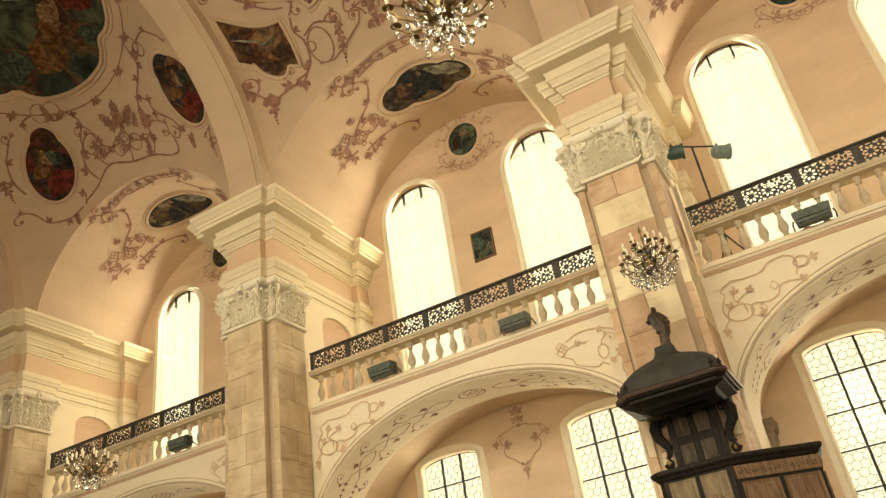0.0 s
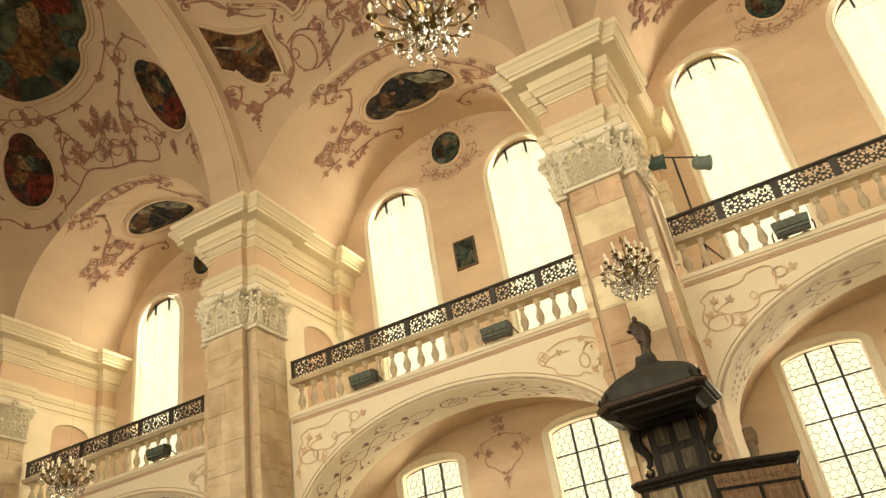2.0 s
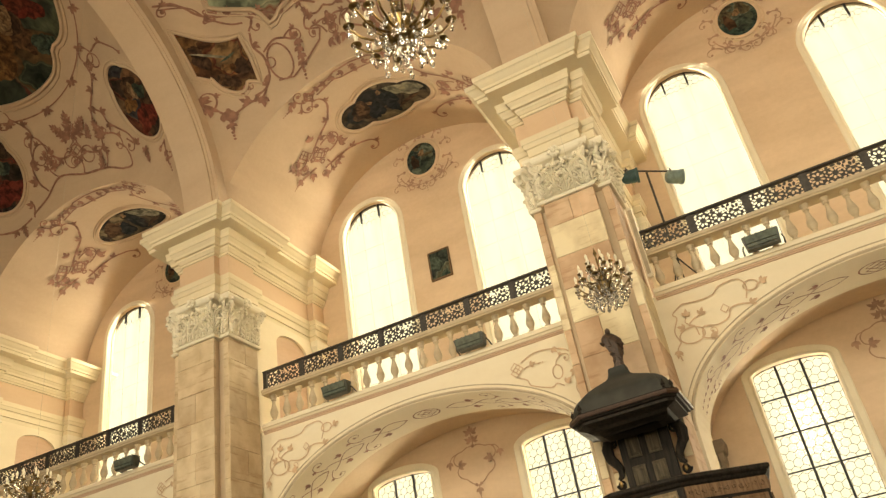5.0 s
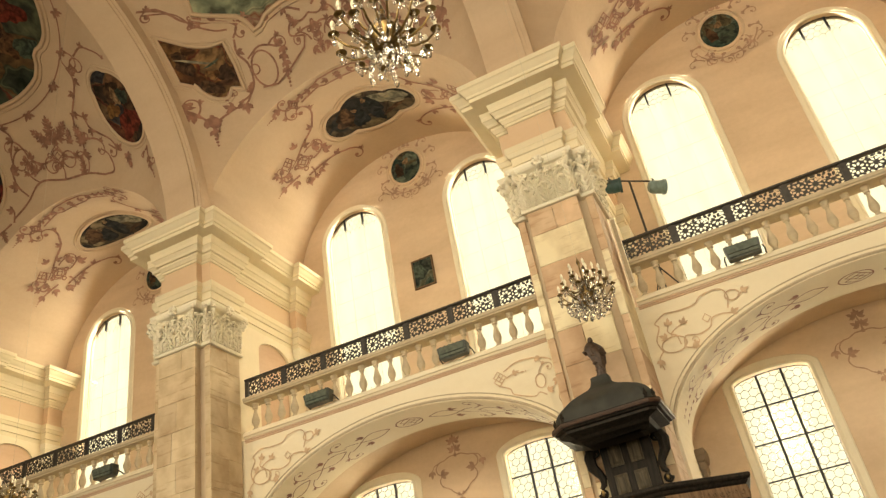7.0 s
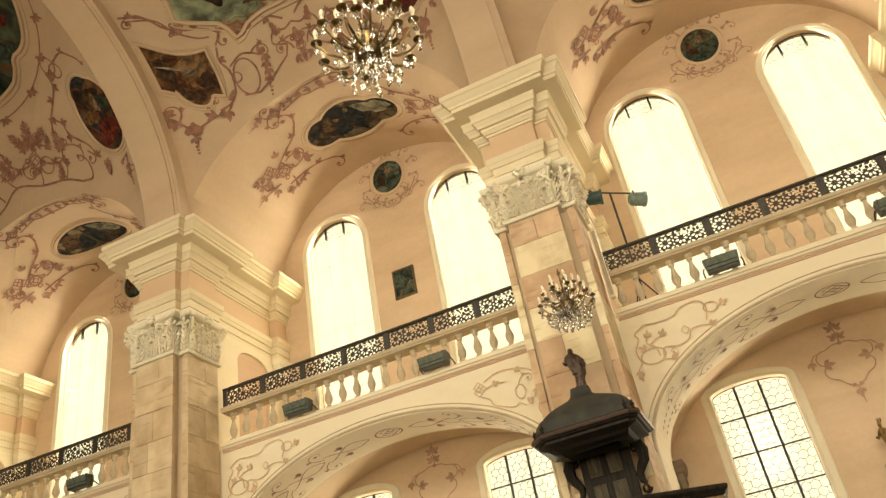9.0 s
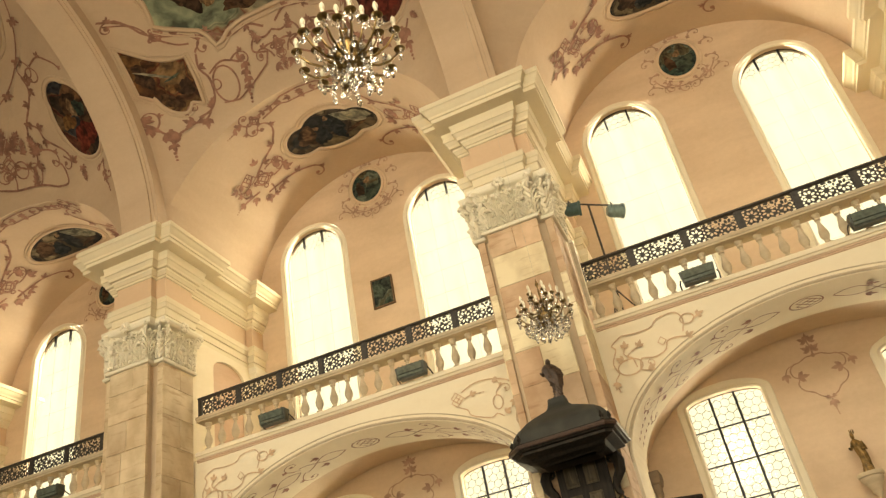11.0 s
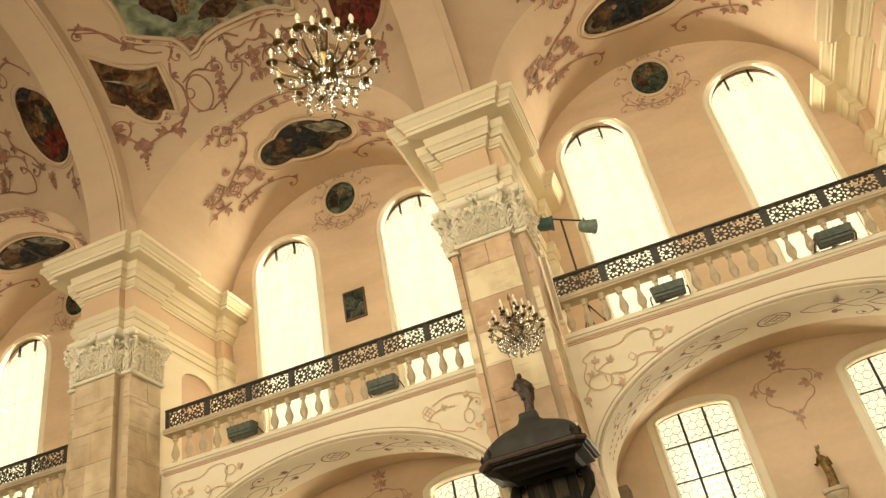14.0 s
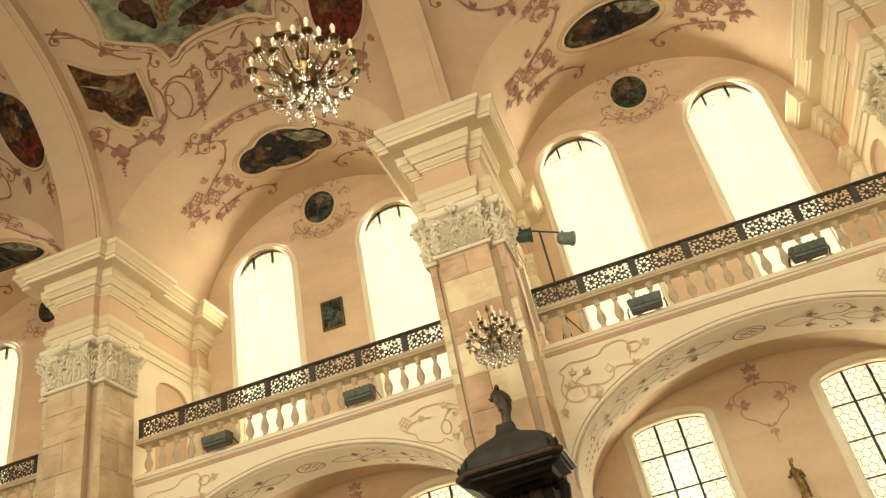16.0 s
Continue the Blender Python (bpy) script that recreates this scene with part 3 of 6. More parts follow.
        stack(bm, [(cx, 3.40), (cx + 0.18, 3.40), (cx + 0.18, 3.89), (cx, 3.89)], [(-0.05, 0.0), (-0.05, 4.95), (-0.03, 5.0), (-0.03, 5.12), (0.0, 5.15), (0.03, 5.26), (0.03, 5.36), (-0.02, 5.37)])
        part("impost", bm, M_GREYSTONE, p, "grey sandstone impost pilaster")
    bm = bmesh.new()
    rx = RIBS[PIERS.index(px)] - px
    n = 40
    for k in range(n):
        a0, a1 = [radians(3.6 + 86.4 * q / n) for q in (k, k + 1)]
        for r, hx in ((RAD - 0.07, RIB), (RAD - 0.11, RIB - 0.07), (RAD - 0.05, RIB + 0.08)):
            v = [bm.verts.new((rx + sx * hx, AXIS - FRONT + rr * math.cos(a), Z_AX + rr * math.sin(a))) for a in (a0, a1) for sx, rr in ((-1, r + 0.3), (-1, r), (1, r), (1, r + 0.3))]
            for i in range(3):
                bm.faces.new((v[i], v[i + 1], v[i + 5], v[i + 4]))
    bmesh.ops.remove_doubles(bm, verts=bm.verts, dist=0.0008)
    part("vault_rib", bm, M_VAULT, p, "cream moulded rib of the nave vault", True)
    # stone facing, course by course: one pier of banded cream and pink blocks, the others buff
    r = random.Random(seed)
    banded = px == PIERS[3]
    for i, (z0, z1) in enumerate(zip(COURSES, COURSES[1:])):
        h, zc, top = z1 - z0, (z0 + z1) / 2, len(COURSES) - 2 - i
        cut = (0.5, 1.0, 1.0, 1.0, 0.45, 0.62, 1.0)[top % 7] if banded else r.choice((0.38, 0.62, 0.5, 1.0, 1.0))
        for (ox, oy), yaw, w in (((0, 0.06 + 0.015), 0, 0.95), ((0.66 - 0.015, 0.65), 90, 0.96), ((-0.66 + 0.015, 0.65), -90, 0.96)):
            base = Matrix.Translation((ox, oy, zc)) @ pose(0, 0, 0, 0, 0, yaw)
            c = cut if yaw == 0 else (1.0 if i % 2 else 0.56)
            spans = [(-w / 2, w / 2)] if c == 1.0 else [(-w / 2, -w / 2 + c * w), (-w / 2 + c * w, w / 2)]
            for q, (a, b) in enumerate(spans):
                if not banded:
                    m = M_STONE_BUFF if px < -5 else r.choice((M_STONE, M_STONE_CREAM))
                elif yaw == 0:
                    m = (M_STONE, M_STONE_CREAM, M_STONE, M_STONE_CREAM, M_STONE_CREAM if q else M_STONE, M_STONE, M_STONE_CREAM)[top % 7]
                else:
                    m = (M_STONE, M_STONE, M_STONE, M_STONE_CREAM, M_STONE_CREAM, M_STONE, M_STONE)[top % 7]
                small("stone_block", block(b - a, h, m), shaft, base @ Matrix.Translation(((a + b) / 2, 0, 0)))
        for e in (-1, 1):
            m = (M_STONE if top % 4 < 2 else M_STONE_CREAM) if banded else (M_STONE_BUFF if px < -5 else M_STONE)
            small("stone_block", block(0.13, h, m), shaft, Matrix.Translation((e * 0.645, 0.245, zc)))
    return p


for i, px in enumerate(PIERS):
    pier(px, 20 + i)
    bm = bmesh.new()
    box(bm, px - 0.7, px + 0.7, SOUTH, SOUTH + 1.2, 0, Z_CORN)
    setting("south_pier", bm, M_CREAM, "plain cream pier of the opposite nave side", "pier")

# ---- gallery: arcade, floor, ledge ----
H = BAY / 2 - 0.64
for i, m in enumerate(MIDS):
    bm = bmesh.new()
    pierced_wall(bm, m - H, m + H, GAL, GAL + 1.3, 0, 7.45, [[(m - 3.45, 0.01), (m + 3.45, 0.01)] + arch_top(m, 3.45, 5.04, 1.95, 48)])
    setting("gallery_arcade", bm, M_CREAM, "cream plastered basket arch carrying the gallery", "arcade")
    bm = bmesh.new()
    box(bm, m - H, m + H, GAL + 1.3, WALL, 7.3, 7.45)
    setting("gallery_floor", bm, M_BALUSTER, "stone gallery floor behind the balustrade", "floor")
    # edge bead and vault below the gallery
    bm = bmesh.new()
    tube(bm, [(x, GAL - 0.004, z) for x, z in arch_top(m, 3.49, 5.04, 1.99, 48)], 0.028, 6)
    tube(bm, [(x, GAL - 0.004, z) for x, z in arch_top(m, 3.58, 5.04, 2.08, 48)], 0.012, 5)
    setting("arch_moulding", bm, M_BALUSTER, "thin rounded moulding along the arch edge", "moulding", True)
    bm = bmesh.new()
    rows = []
    for y, da in ((GAL + 1.26, 0.24), (WALL + 0.01, 0.24)):
        rows.append([bm.verts.new((x, y, z)) for x, z in arch_top(m, 3.45 + da, 5.04, 1.95 + da, 48)])
    for a, b in zip(rows, rows[1:]):
        for k in range(48):
            bm.faces.new((a[k], a[k + 1], b[k + 1], b[k]))
    tagged(new("ceiling", finish(bm, "ceiling", M_WALL, True)), "apricot vault below the gallery", "ceiling", kind="structure")
    for name, mt, label, prof in (("gallery_ledge", M_CREAM, "cream moulded ledge under the balustrade", [(0.0, 7.44), (0.055, 7.445), (0.07, 7.48), (0.10, 7.49), (0.10, 7.55), (0.06, 7.56), (0.04, 7.60), (-0.33, 7.60), (-0.33, 7.44)]),
                                  ("trim", M_LEDGE, "reddish painted fillet below the gallery ledge", [(0.0, 7.375), (0.025, 7.38), (0.025, 7.40), (0.045, 7.41), (0.045, 7.438), (-0.05, 7.438), (-0.05, 7.38)])):
        bm = bmesh.new()
        e0 = [bm.verts.new((m - H + 0.13, GAL - d, z)) for d, z in prof]
        e1 = [bm.verts.new((m + H - 0.13, GAL - d, z)) for d, z in prof]
        for k in range(len(prof)):
            q = (k + 1) % len(prof)
            bm.faces.new((e0[k], e0[q], e1[q], e1[k]))
        bm.faces.new(e0), bm.faces.new(list(reversed(e1)))
        setting(name, bm, mt, label, "ledge")

# ---- balustrades ----
bm = bmesh.new()
lathe(bm, [(0.075, 0.0), (0.075, 0.07), (0.048, 0.08), (0.040, 0.12), (0.062, 0.16), (0.083, 0.22), (0.080, 0.28), (0.056, 0.36), (0.034, 0.45), (0.033, 0.50), (0.055, 0.515), (0.055, 0.54), (0.045, 0.55), (0.07, 0.58), (0.075, 0.63)], 12)
BALUSTER = finish(bm, "baluster", M_BALUSTER, True)


def iron_panel(w, h):
    """Pierced iron plate: three rosettes of leaf-shaped openings with small ones between."""
    bm = bmesh.new()
    holes = []

    def slot(cx, cz, ang, a, b):
        c, s = math.cos(ang), math.sin(ang)
        holes.append([(cx + a * math.cos(t) * c - b * math.sin(t) * s, cz + a * math.cos(t) * s + b * math.sin(t) * c) for t in [2 * math.pi * k / 7 for k in range(7)]])

    for i in range(-1, 2):
        x0 = i * w * 0.315
        for k in range(8):
            t = math.pi / 8 + k * math.pi / 4
            slot(x0 + 0.083 * math.cos(t), h / 2 + 0.083 * math.sin(t), t, 0.039, 0.025)
        for q in (-1, 1):
            slot(x0, h / 2 + q * 0.148, 0, 0.046, 0.020)
            for r in (-1, 1):
                slot(x0 + r * 0.105, h / 2 + q * 0.135, q * r * -0.6, 0.036, 0.024)
    for i in (-1, 1):
        for q in (-1, 0, 1):
            slot(i * w * 0.1575, h / 2 + q * 0.075, math.pi / 2, 0.028, 0.018)
            slot(i * (w / 2 - 0.055), h / 2 + q * 0.085, math.pi / 2, 0.034, 0.019)
    pierced_wall(bm, -w / 2, w / 2, -0.010, 0.010, 0, h, holes)
    return finish(bm, "iron_panel", M_IRON)


N_PAN = 7
SPAN = 2 * (BAY / 2 - 0.77)
PANEL = iron_panel(SPAN / N_PAN - 0.06, 0.40)


def balustrade(m):
    b = thing("balustrade", "stone balustrade with turned balusters and a pierced iron band on top", "balustrade", "gallery balustrades", pose(m, GAL, 7.60))
    n = 21
    for k in range(n):
        small("baluster", BALUSTER, b, Matrix.Translation((-SPAN / 2 + SPAN * (k + 0.5) / n, 0.14, 0.0)))
    bm = bmesh.new()
    prof = [(0.0, 0.63), (0.05, 0.635), (0.05, 0.66), (0.075, 0.68), (0.075, 0.73), (0.05, 0.75), (-0.28, 0.75), (-0.28, 0.63)]
    e0 = [bm.verts.new((-SPAN / 2, -d, z)) for d, z in prof]
    e1 = [bm.verts.new((SPAN / 2, -d, z)) for d, z in prof]
    for k in range(len(prof)):
        q = (k + 1) % len(prof)
        bm.faces.new((e0[k], e0[q], e1[q], e1[k]))
    bm.faces.new(e0), bm.faces.new(list(reversed(e1)))
    part("handrail", bm, M_BALUSTER, b, "weathered stone handrail")
    for k in range(N_PAN):
        small("iron_panel", PANEL, b, Matrix.Translation((-SPAN / 2 + SPAN * (k + 0.5) / N_PAN, 0.05, 0.755)))
    for k in range(N_PAN + 1):
        bm = bmesh.new()
        x = -SPAN / 2 + SPAN * k / N_PAN
        x = max(-SPAN / 2 + 0.04, min(SPAN / 2 - 0.04, x))
        box(bm, x - 0.045, x + 0.045, 0.025, 0.075, 0.75, 1.15)
        part("iron_post", bm, M_IRON, b)
    bm = bmesh.new()
    box(bm, -SPAN / 2, SPAN / 2, -0.01, 0.11, 1.15, 1.185, 0.008)
    part("top_rail", bm, M_IRON, b, "dark iron top rail")


for m in MIDS[:-1]:
    balustrade(m)

# ---- windows ----
def hexes(xc, half, z0, z1, top, size, thick):
    """Honeycomb of lead cames clipped to the window's outline; top(x) is the height of the head."""
    bm = bmesh.new()
    dx, dz = size * math.sqrt(3), size * 1.5
    seen = set()
    for j in range(int((z1 - z0) / dz) + 2):
        for i in range(int(2 * half / dx) + 3):
            cx, cz = -half + i * dx + (dx / 2 if j % 2 else 0), z0 + j * dz
            pts = [(cx + size * math.sin(math.pi / 3 * k), cz + size * math.cos(math.pi / 3 * k)) for k in range(6)]
            for k in range(6):
                (xa, za), (xb, zb) = pts[k], pts[(k + 1) % 6]
                key = (round((xa + xb) * 50), round((za + zb) * 50))
                mx, mz = (xa + xb) / 2, (za + zb) / 2
                if key in seen or abs(mx) > half or mz < z0 or mz > top(mx):
                    continue
                seen.add(key)
                d = Vector((xb - xa, 0, zb - za)).normalized()
                s = Vector((d.z, 0, -d.x)) * thick
                v = [bm.verts.new((xc + p[0], y, p[1])) for y in (-0.004, 0.004) for p in ((xa + s.x, za + s.z), (xb + s.x, zb + s.z), (xb - s.x, zb - s.z), (xa - s.x, za - s.z))]
                bm.faces.new(v[:4]), bm.faces.new(v[4:][::-1])
    return bm


def window(xc, half, z0, spring, rise, name, label, bars, size, hex_from, thick, thin, came, edge):
    y = WALL + 0.15
    w = tagged(new(name), label, "window", "church windows", "structure")
    w.location = (xc, y, 0)
    top = lambda x: spring + rise * math.sqrt(max(0.0, 1 - (x / half) ** 2))
    bm = bmesh.new()
    bm.faces.new([bm.verts.new((x - xc, 0.02, z)) for x, z in window_outline(xc, half, z0, spring, rise)])
    g = part("pane", bm, M_GLASS, w, "honeycomb-leaded clear glass")
    g.visible_shadow = False
    part("lead_came", hexes(0, half, hex_from, spring + rise, top, size, came), M_CAME, w)
    deep = 0.03 if thin > 0.01 else 0.003
    for x in (-half * 0.36, half * 0.30):
        bm = bmesh.new()
        box(bm, x - thin, x + thin, -deep, 0.004, z0, top(x))
        if thick > thin:
            box(bm, x - thick, x + thick, -0.045, 0.012, spring + rise * 0.52, top(x))
        part("mullion", bm, M_LEAD, w)
    for z in bars:
        bm = bmesh.new()
        box(bm, -half, half, -deep * 0.8, 0.003, z - thin * 0.55, z + thin * 0.55)
        part("saddle_bar", bm, M_LEAD, w)
    outer = window_outline(0, half + 0.005, z0, spring, rise)
    bm = bmesh.new()
    tube(bm, [(x, -0.02, z) for x, z in outer], 0.016, 5, True)
    part("window_frame", bm, M_LEAD, w)
    # stucco surround on the wall face
    bm = bmesh.new()
    prof = [(0.0, 0.0), (0.0, -0.02), (0.03, -0.045), (0.06, -0.035), (0.075, -0.018), (edge - 0.02, -0.022), (edge, 0.0)]
    loops = []
    for d, yy in prof:
        loops.append([bm.verts.new((x, WALL - y + yy, z)) for x, z in window_outline(0, half + d, z0 - d, spring, rise + d)])
    for a, b in zip(loops, loops[1:]):
        for k in range(len(a)):
            q = (k + 1) % len(a)
            bm.faces.new((a[k], a[q], b[q], b[k]))
    part("surround", bm, M_STUCCO, w, "pale stucco surround", True)


for i, x in enumerate(WIN_X[:-1]):
    window(x, name="window_%d" % (2 * i + 1), label="tall round-arched gallery window of leaded glass", bars=[8.95 + 0.62 * k for k in range(7)], size=0.085, hex_from=13.42, thick=0.022, thin=0.0014, came=0.0026, edge=0.17, **UP)
    window(x, name="window_%d" % (2 * i + 2), label="segment-arched lower window of honeycomb leaded glass", bars=[2.55 + 0.68 * k for k in range(6)], size=0.092, hex_from=2.4, thick=0.024, thin=0.024, came=0.0045, edge=0.20, **LOW)

# hazy bright sky outside
m_haze = bpy.data.materials.new("bright_haze")
m_haze.use_nodes = True
m_haze.node_tree.nodes.clear()
em = m_haze.node_tree.nodes.new("ShaderNodeEmission")
em.inputs[0].default_value = (1.0, 0.955, 0.80, 1)
em.inputs[1].default_value = HAZE
ho = m_haze.node_tree.nodes.new("ShaderNodeOutputMaterial")
m_haze.node_tree.links.new(em.outputs[0], ho.inputs[0])
bm = bmesh.new()
bm.faces.new([bm.verts.new(p) for p in ((-120, 60, -5), (120, 60, -5), (120, 60, 110), (-120, 60, 110))])
setting("backdrop", bm, m_haze, "bright hazy sky outside the windows", "sky")


# ---- paintings on vault and walls ----
def outline_cusped(a, b, n=72, power=2.0, notch=(), depth=0.1, width=0.12):
    """A rounded outline with half axes a and b, pinched at the angles in notch."""
    pts = []
    for k in range(n):
        t = 2 * math.pi * k / n
        c, s = math.cos(t), math.sin(t)
        r = (abs(c) ** power + abs(s) ** power) ** (-1 / power)
        for q in notch:
            d = (t - radians(q) + math.pi) % (2 * math.pi) - math.pi
            r *= 1 - depth * math.exp(-(d / width) ** 2)
        pts.append((a * r * c, b * r * s))
    return pts


def outline_lobes(a, b, n=96, lobes=((0, 0.25), (180, 0.25))):
    """An oval with round ears at the given angles."""
    pts = []
    for k in range(n):
        t = 2 * math.pi * k / n
        r = 1.0
        for q, e in lobes:
            d = (t - radians(q) + math.pi) % (2 * math.pi) - math.pi
            r += e * max(0.0, math.cos(min(math.pi / 2, abs(d) * 2.6))) ** 0.5
        pts.append((a * r * math.cos(t), b * r * math.sin(t)))
    return pts


def outline_union(a, b, cx, r, n=120):
    """An oval with a full round lobe at each end, meeting in sharp notches."""
    pts = []
    for k in range(n):
        t = 2 * math.pi * k / n
        c, s = math.cos(t), math.sin(t)
        d = 1 / math.sqrt((c / a) ** 2 + (s / b) ** 2)
        if r > cx * abs(s):
            d = max(d, cx * abs(c) + math.sqrt(r * r - (cx * s) ** 2))
        pts.append((d * c, d * s))
    return pts


def outline_hall():
    """A long field with waisted sides; each end has a hollow middle between two tips and stepped shoulders."""
    q = [(0.0, 4.42), (0.55, 4.42), (0.95, 4.50), (1.33, 4.76), (1.50, 4.32), (1.90, 4.14), (2.45, 3.86), (2.38, 3.40), (2.44, 2.90), (2.20, 1.8), (2.10, 0.6)]
    half = q + [(x, -y) for x, y in q[::-1]]
    return half + [(-x, y) for x, y in half[::-1]][1:-1]


def turned(pts, deg):
    c, s = math.cos(radians(deg)), math.sin(radians(deg))
    return [(x * c - y * s, x * s + y * c) for x, y in pts]


def outline_plaque(a, b, lean):
    """A slanting plaque: hollow top between two tips, straight sides, stepped shoulders and a round foot."""
    pts = [(-a, b)] + [(-a + 2 * a * k / 12, b * (1 - 0.12 * k / 12) - 0.34 * b * math.sin(math.pi * k / 12)) for k in range(1, 13)]
    pts += [(a * 1.04, 0.0), (a, -b * 0.92), (a * 0.58, -b * 0.96)]
    pts += [(0.52 * a * math.cos(math.pi * k / 10), -b - 0.50 * b * math.sin(math.pi * k / 10)) for k in range(1, 10)]
    pts += [(-a * 0.56, -b * 0.98), (-a * 0.60, -b * 1.08), (-a * 0.98, -b * 0.98)]
    return [(x, y + lean * x) for x, y in pts][::-1]


def outline_drapery(a, b, seed):
    """An uneven rounded patch with folds along its edge."""
    r = random.Random(seed)
    ph = [r.uniform(0, 6.28) for _ in range(4)]
    pts = []
    for k in range(40):
        t = 2 * math.pi * k / 40
        f = 1 + 0.17 * math.sin(2 * t + ph[0]) + 0.13 * math.sin(3 * t + ph[1]) + 0.09 * math.sin(5 * t + ph[2]) + 0.05 * math.sin(9 * t + ph[3])
        pts.append((a * f * math.cos(t), b * f * math.sin(t)))
    return pts


def spread(pts, n):
    """The outline walked in n even steps."""
    P = [Vector(p) for p in pts] + [Vector(pts[0])]
    L = [0.0]
    for a, b in zip(P, P[1:]):
        L.append(L[-1] + (b - a).length)
    out, i = [], 0
    for k in range(n):
        d = L[-1] * k / n
        while L[i + 1] < d:
            i += 1
        f = (d - L[i]) / max(1e-9, L[i + 1] - L[i])
        out.append(P[i].lerp(P[i + 1], f))
    return out


def painting(name, pts, surf, material, label, frame_r=0.05, frame_mat=None, rings=10, group="painted medallions", shapes=()):
    """A painted field that follows its surface, in a raised stucco frame. surf(u, v, off) gives the place."""
    p = thing(name, label, "painting", group)
    bm = bmesh.new()
    loop = spread(pts, 72)
    c = sum(loop, Vector((0, 0))) / len(loop)
    grid = [[bm.verts.new(surf(*(c + (q - c) * ((k + 1) / rings)), 0.012)) for q in loop] for k in range(rings)]
    mid = bm.verts.new(surf(*c, 0.012))
    for k in range(72):
        bm.faces.new((mid, grid[0][k], grid[0][(k + 1) % 72]))
        for a, b in zip(grid, grid[1:]):
            bm.faces.new((a[k], b[k], b[(k + 1) % 72], a[(k + 1) % 72]))
    part("painted_field", bm, material, p, "", True)
    for i, (u, v, a, b, deg, mt) in enumerate(shapes):
        bm = bmesh.new()
        loop2 = [Vector(q) + Vector((u, v)) for q in turned(outline_drapery(a, b, 7 * i + len(name) + int(10 * a)), deg)]
        lift = 0.020 + 0.004 * i
        cen = bm.verts.new(surf(u, v, lift))
        grid = [[bm.verts.new(surf(*(Vector((u, v)) + (q - Vector((u, v))) * f), lift)) for q in loop2] for f in (0.35, 0.7, 1.0)]
        for k in range(40):
            bm.faces.new((cen, grid[0][k], grid[0][(k + 1) % 40]))
            for ga, gb in zip(grid, grid[1:]):
                bm.faces.new((ga[k], gb[k], gb[(k + 1) % 40], ga[(k + 1) % 40]))
        part("painted_shape", bm, mt, p, "", True)
    for d, r, o in ((0.0, frame_r, 0.01), (frame_r * 2.1, frame_r * 0.45, 0.01)):
        bm = bmesh.new()
        tube(bm, [surf(*(q + (q - c).normalized() * d), o) for q in spread(pts, 110)], r, 6, True)
        part("stucco_frame", bm, frame_mat or M_VAULT, p, "", True)
    return p


def on_nave(x0, th0, side=1):
    return lambda u, v, off: nave(x0 + u, th0 + math.degrees(v / 5.9), off)


def on_lun(xc, ph0, y0):
    return lambda u, v, off: lunette(xc, ph0 - math.degrees(u / 3.3), y0 + v, off)


def on_wall(x0, z0, y):
    return lambda u, v, off: Vector((x0 + u, y - off, z0 + v))


for i, m in enumerate(MIDS[1:4]):
    if i in (0, 2):
        painting("ceiling_fresco", outline_cusped(3.35, 3.6, notch=(-60, -120, 60, 120, 0, 180), depth=0.07, width=0.09), on_nave(m, 90), M_FRESCO_A, "large green and red ceiling fresco in a notched stucco frame", 0.06, rings=22,
                 shapes=[(1.70, -1.85, 0.36, 0.48, 30, M_RED), (0.1, -2.5, 0.75, 0.45, 20, M_OCHRE), (1.05, -2.35, 0.45, 0.36, 60, M_UMBER), (1.45, -2.75, 0.36, 0.22, 20, M_TEAL), (-1.2, -2.4, 0.6, 0.4, 0, M_TEAL), (0.9, -1.9, 0.35, 0.30, 0, M_FLESH),
                         (-0.9, -1.2, 0.7, 0.5, 40, M_RED), (1.2, -0.8, 0.9, 0.5, 10, M_AIR)])
    else:
        painting("ceiling_fresco", outline_hall(), on_nave(m, 90), M_FRESCO_B, "pale green architectural ceiling fresco in a tipped stucco frame", 0.06, rings=22,
                 shapes=[(-0.3, -4.05, 0.55, 0.18, 5, M_UMBER), (0.55, -4.0, 0.45, 0.22, 0, M_RED), (1.3, -3.9, 0.40, 0.20, 0, M_UMBER), (-1.5, -3.55, 0.28, 0.35, 30, M_UMBER), (-0.9, -3.6, 0.35, 0.22, 40, M_FLESH), (0.9, -3.3, 0.4, 0.3, 0, M_OCHRE), (0.1, -3.2, 0.5, 0.4, 0, M_RED)])
# saints and scenes low on the vault
ROBE = [(0.12, -0.42, 0.40, 0.34, 20, M_RED), (-0.05, 0.42, 0.30, 0.22, 0, M_UMBER), (0.0, 0.28, 0.15, 0.19, 0, M_FLESH), (-0.28, 0.02, 0.22, 0.18, 30, M_OCHRE), (0.26, 0.20, 0.17, 0.22, 0, M_TEAL)]
for m in MIDS[1:4]:
    for s in (-1, 1):
        if m == MIDS[2] or (m == MIDS[1] and s > 0):
            continue
        painting("saint_fresco", turned(outline_lobes(0.70, 0.90, lobes=((90, 0.22),)), s * 20), on_nave(m + s * 2.1, 42.4), M_SAINT, "dark fresco of a robed figure in a shield-shaped stucco frame", 0.045, shapes=ROBE)
painting("saint_fresco", turned(outline_lobes(0.72, 0.96, lobes=((100, 0.12),)), 15), on_nave(-11.85, 42.5), M_SAINT, "dark red fresco in an almond-shaped stucco frame", 0.045, shapes=ROBE)
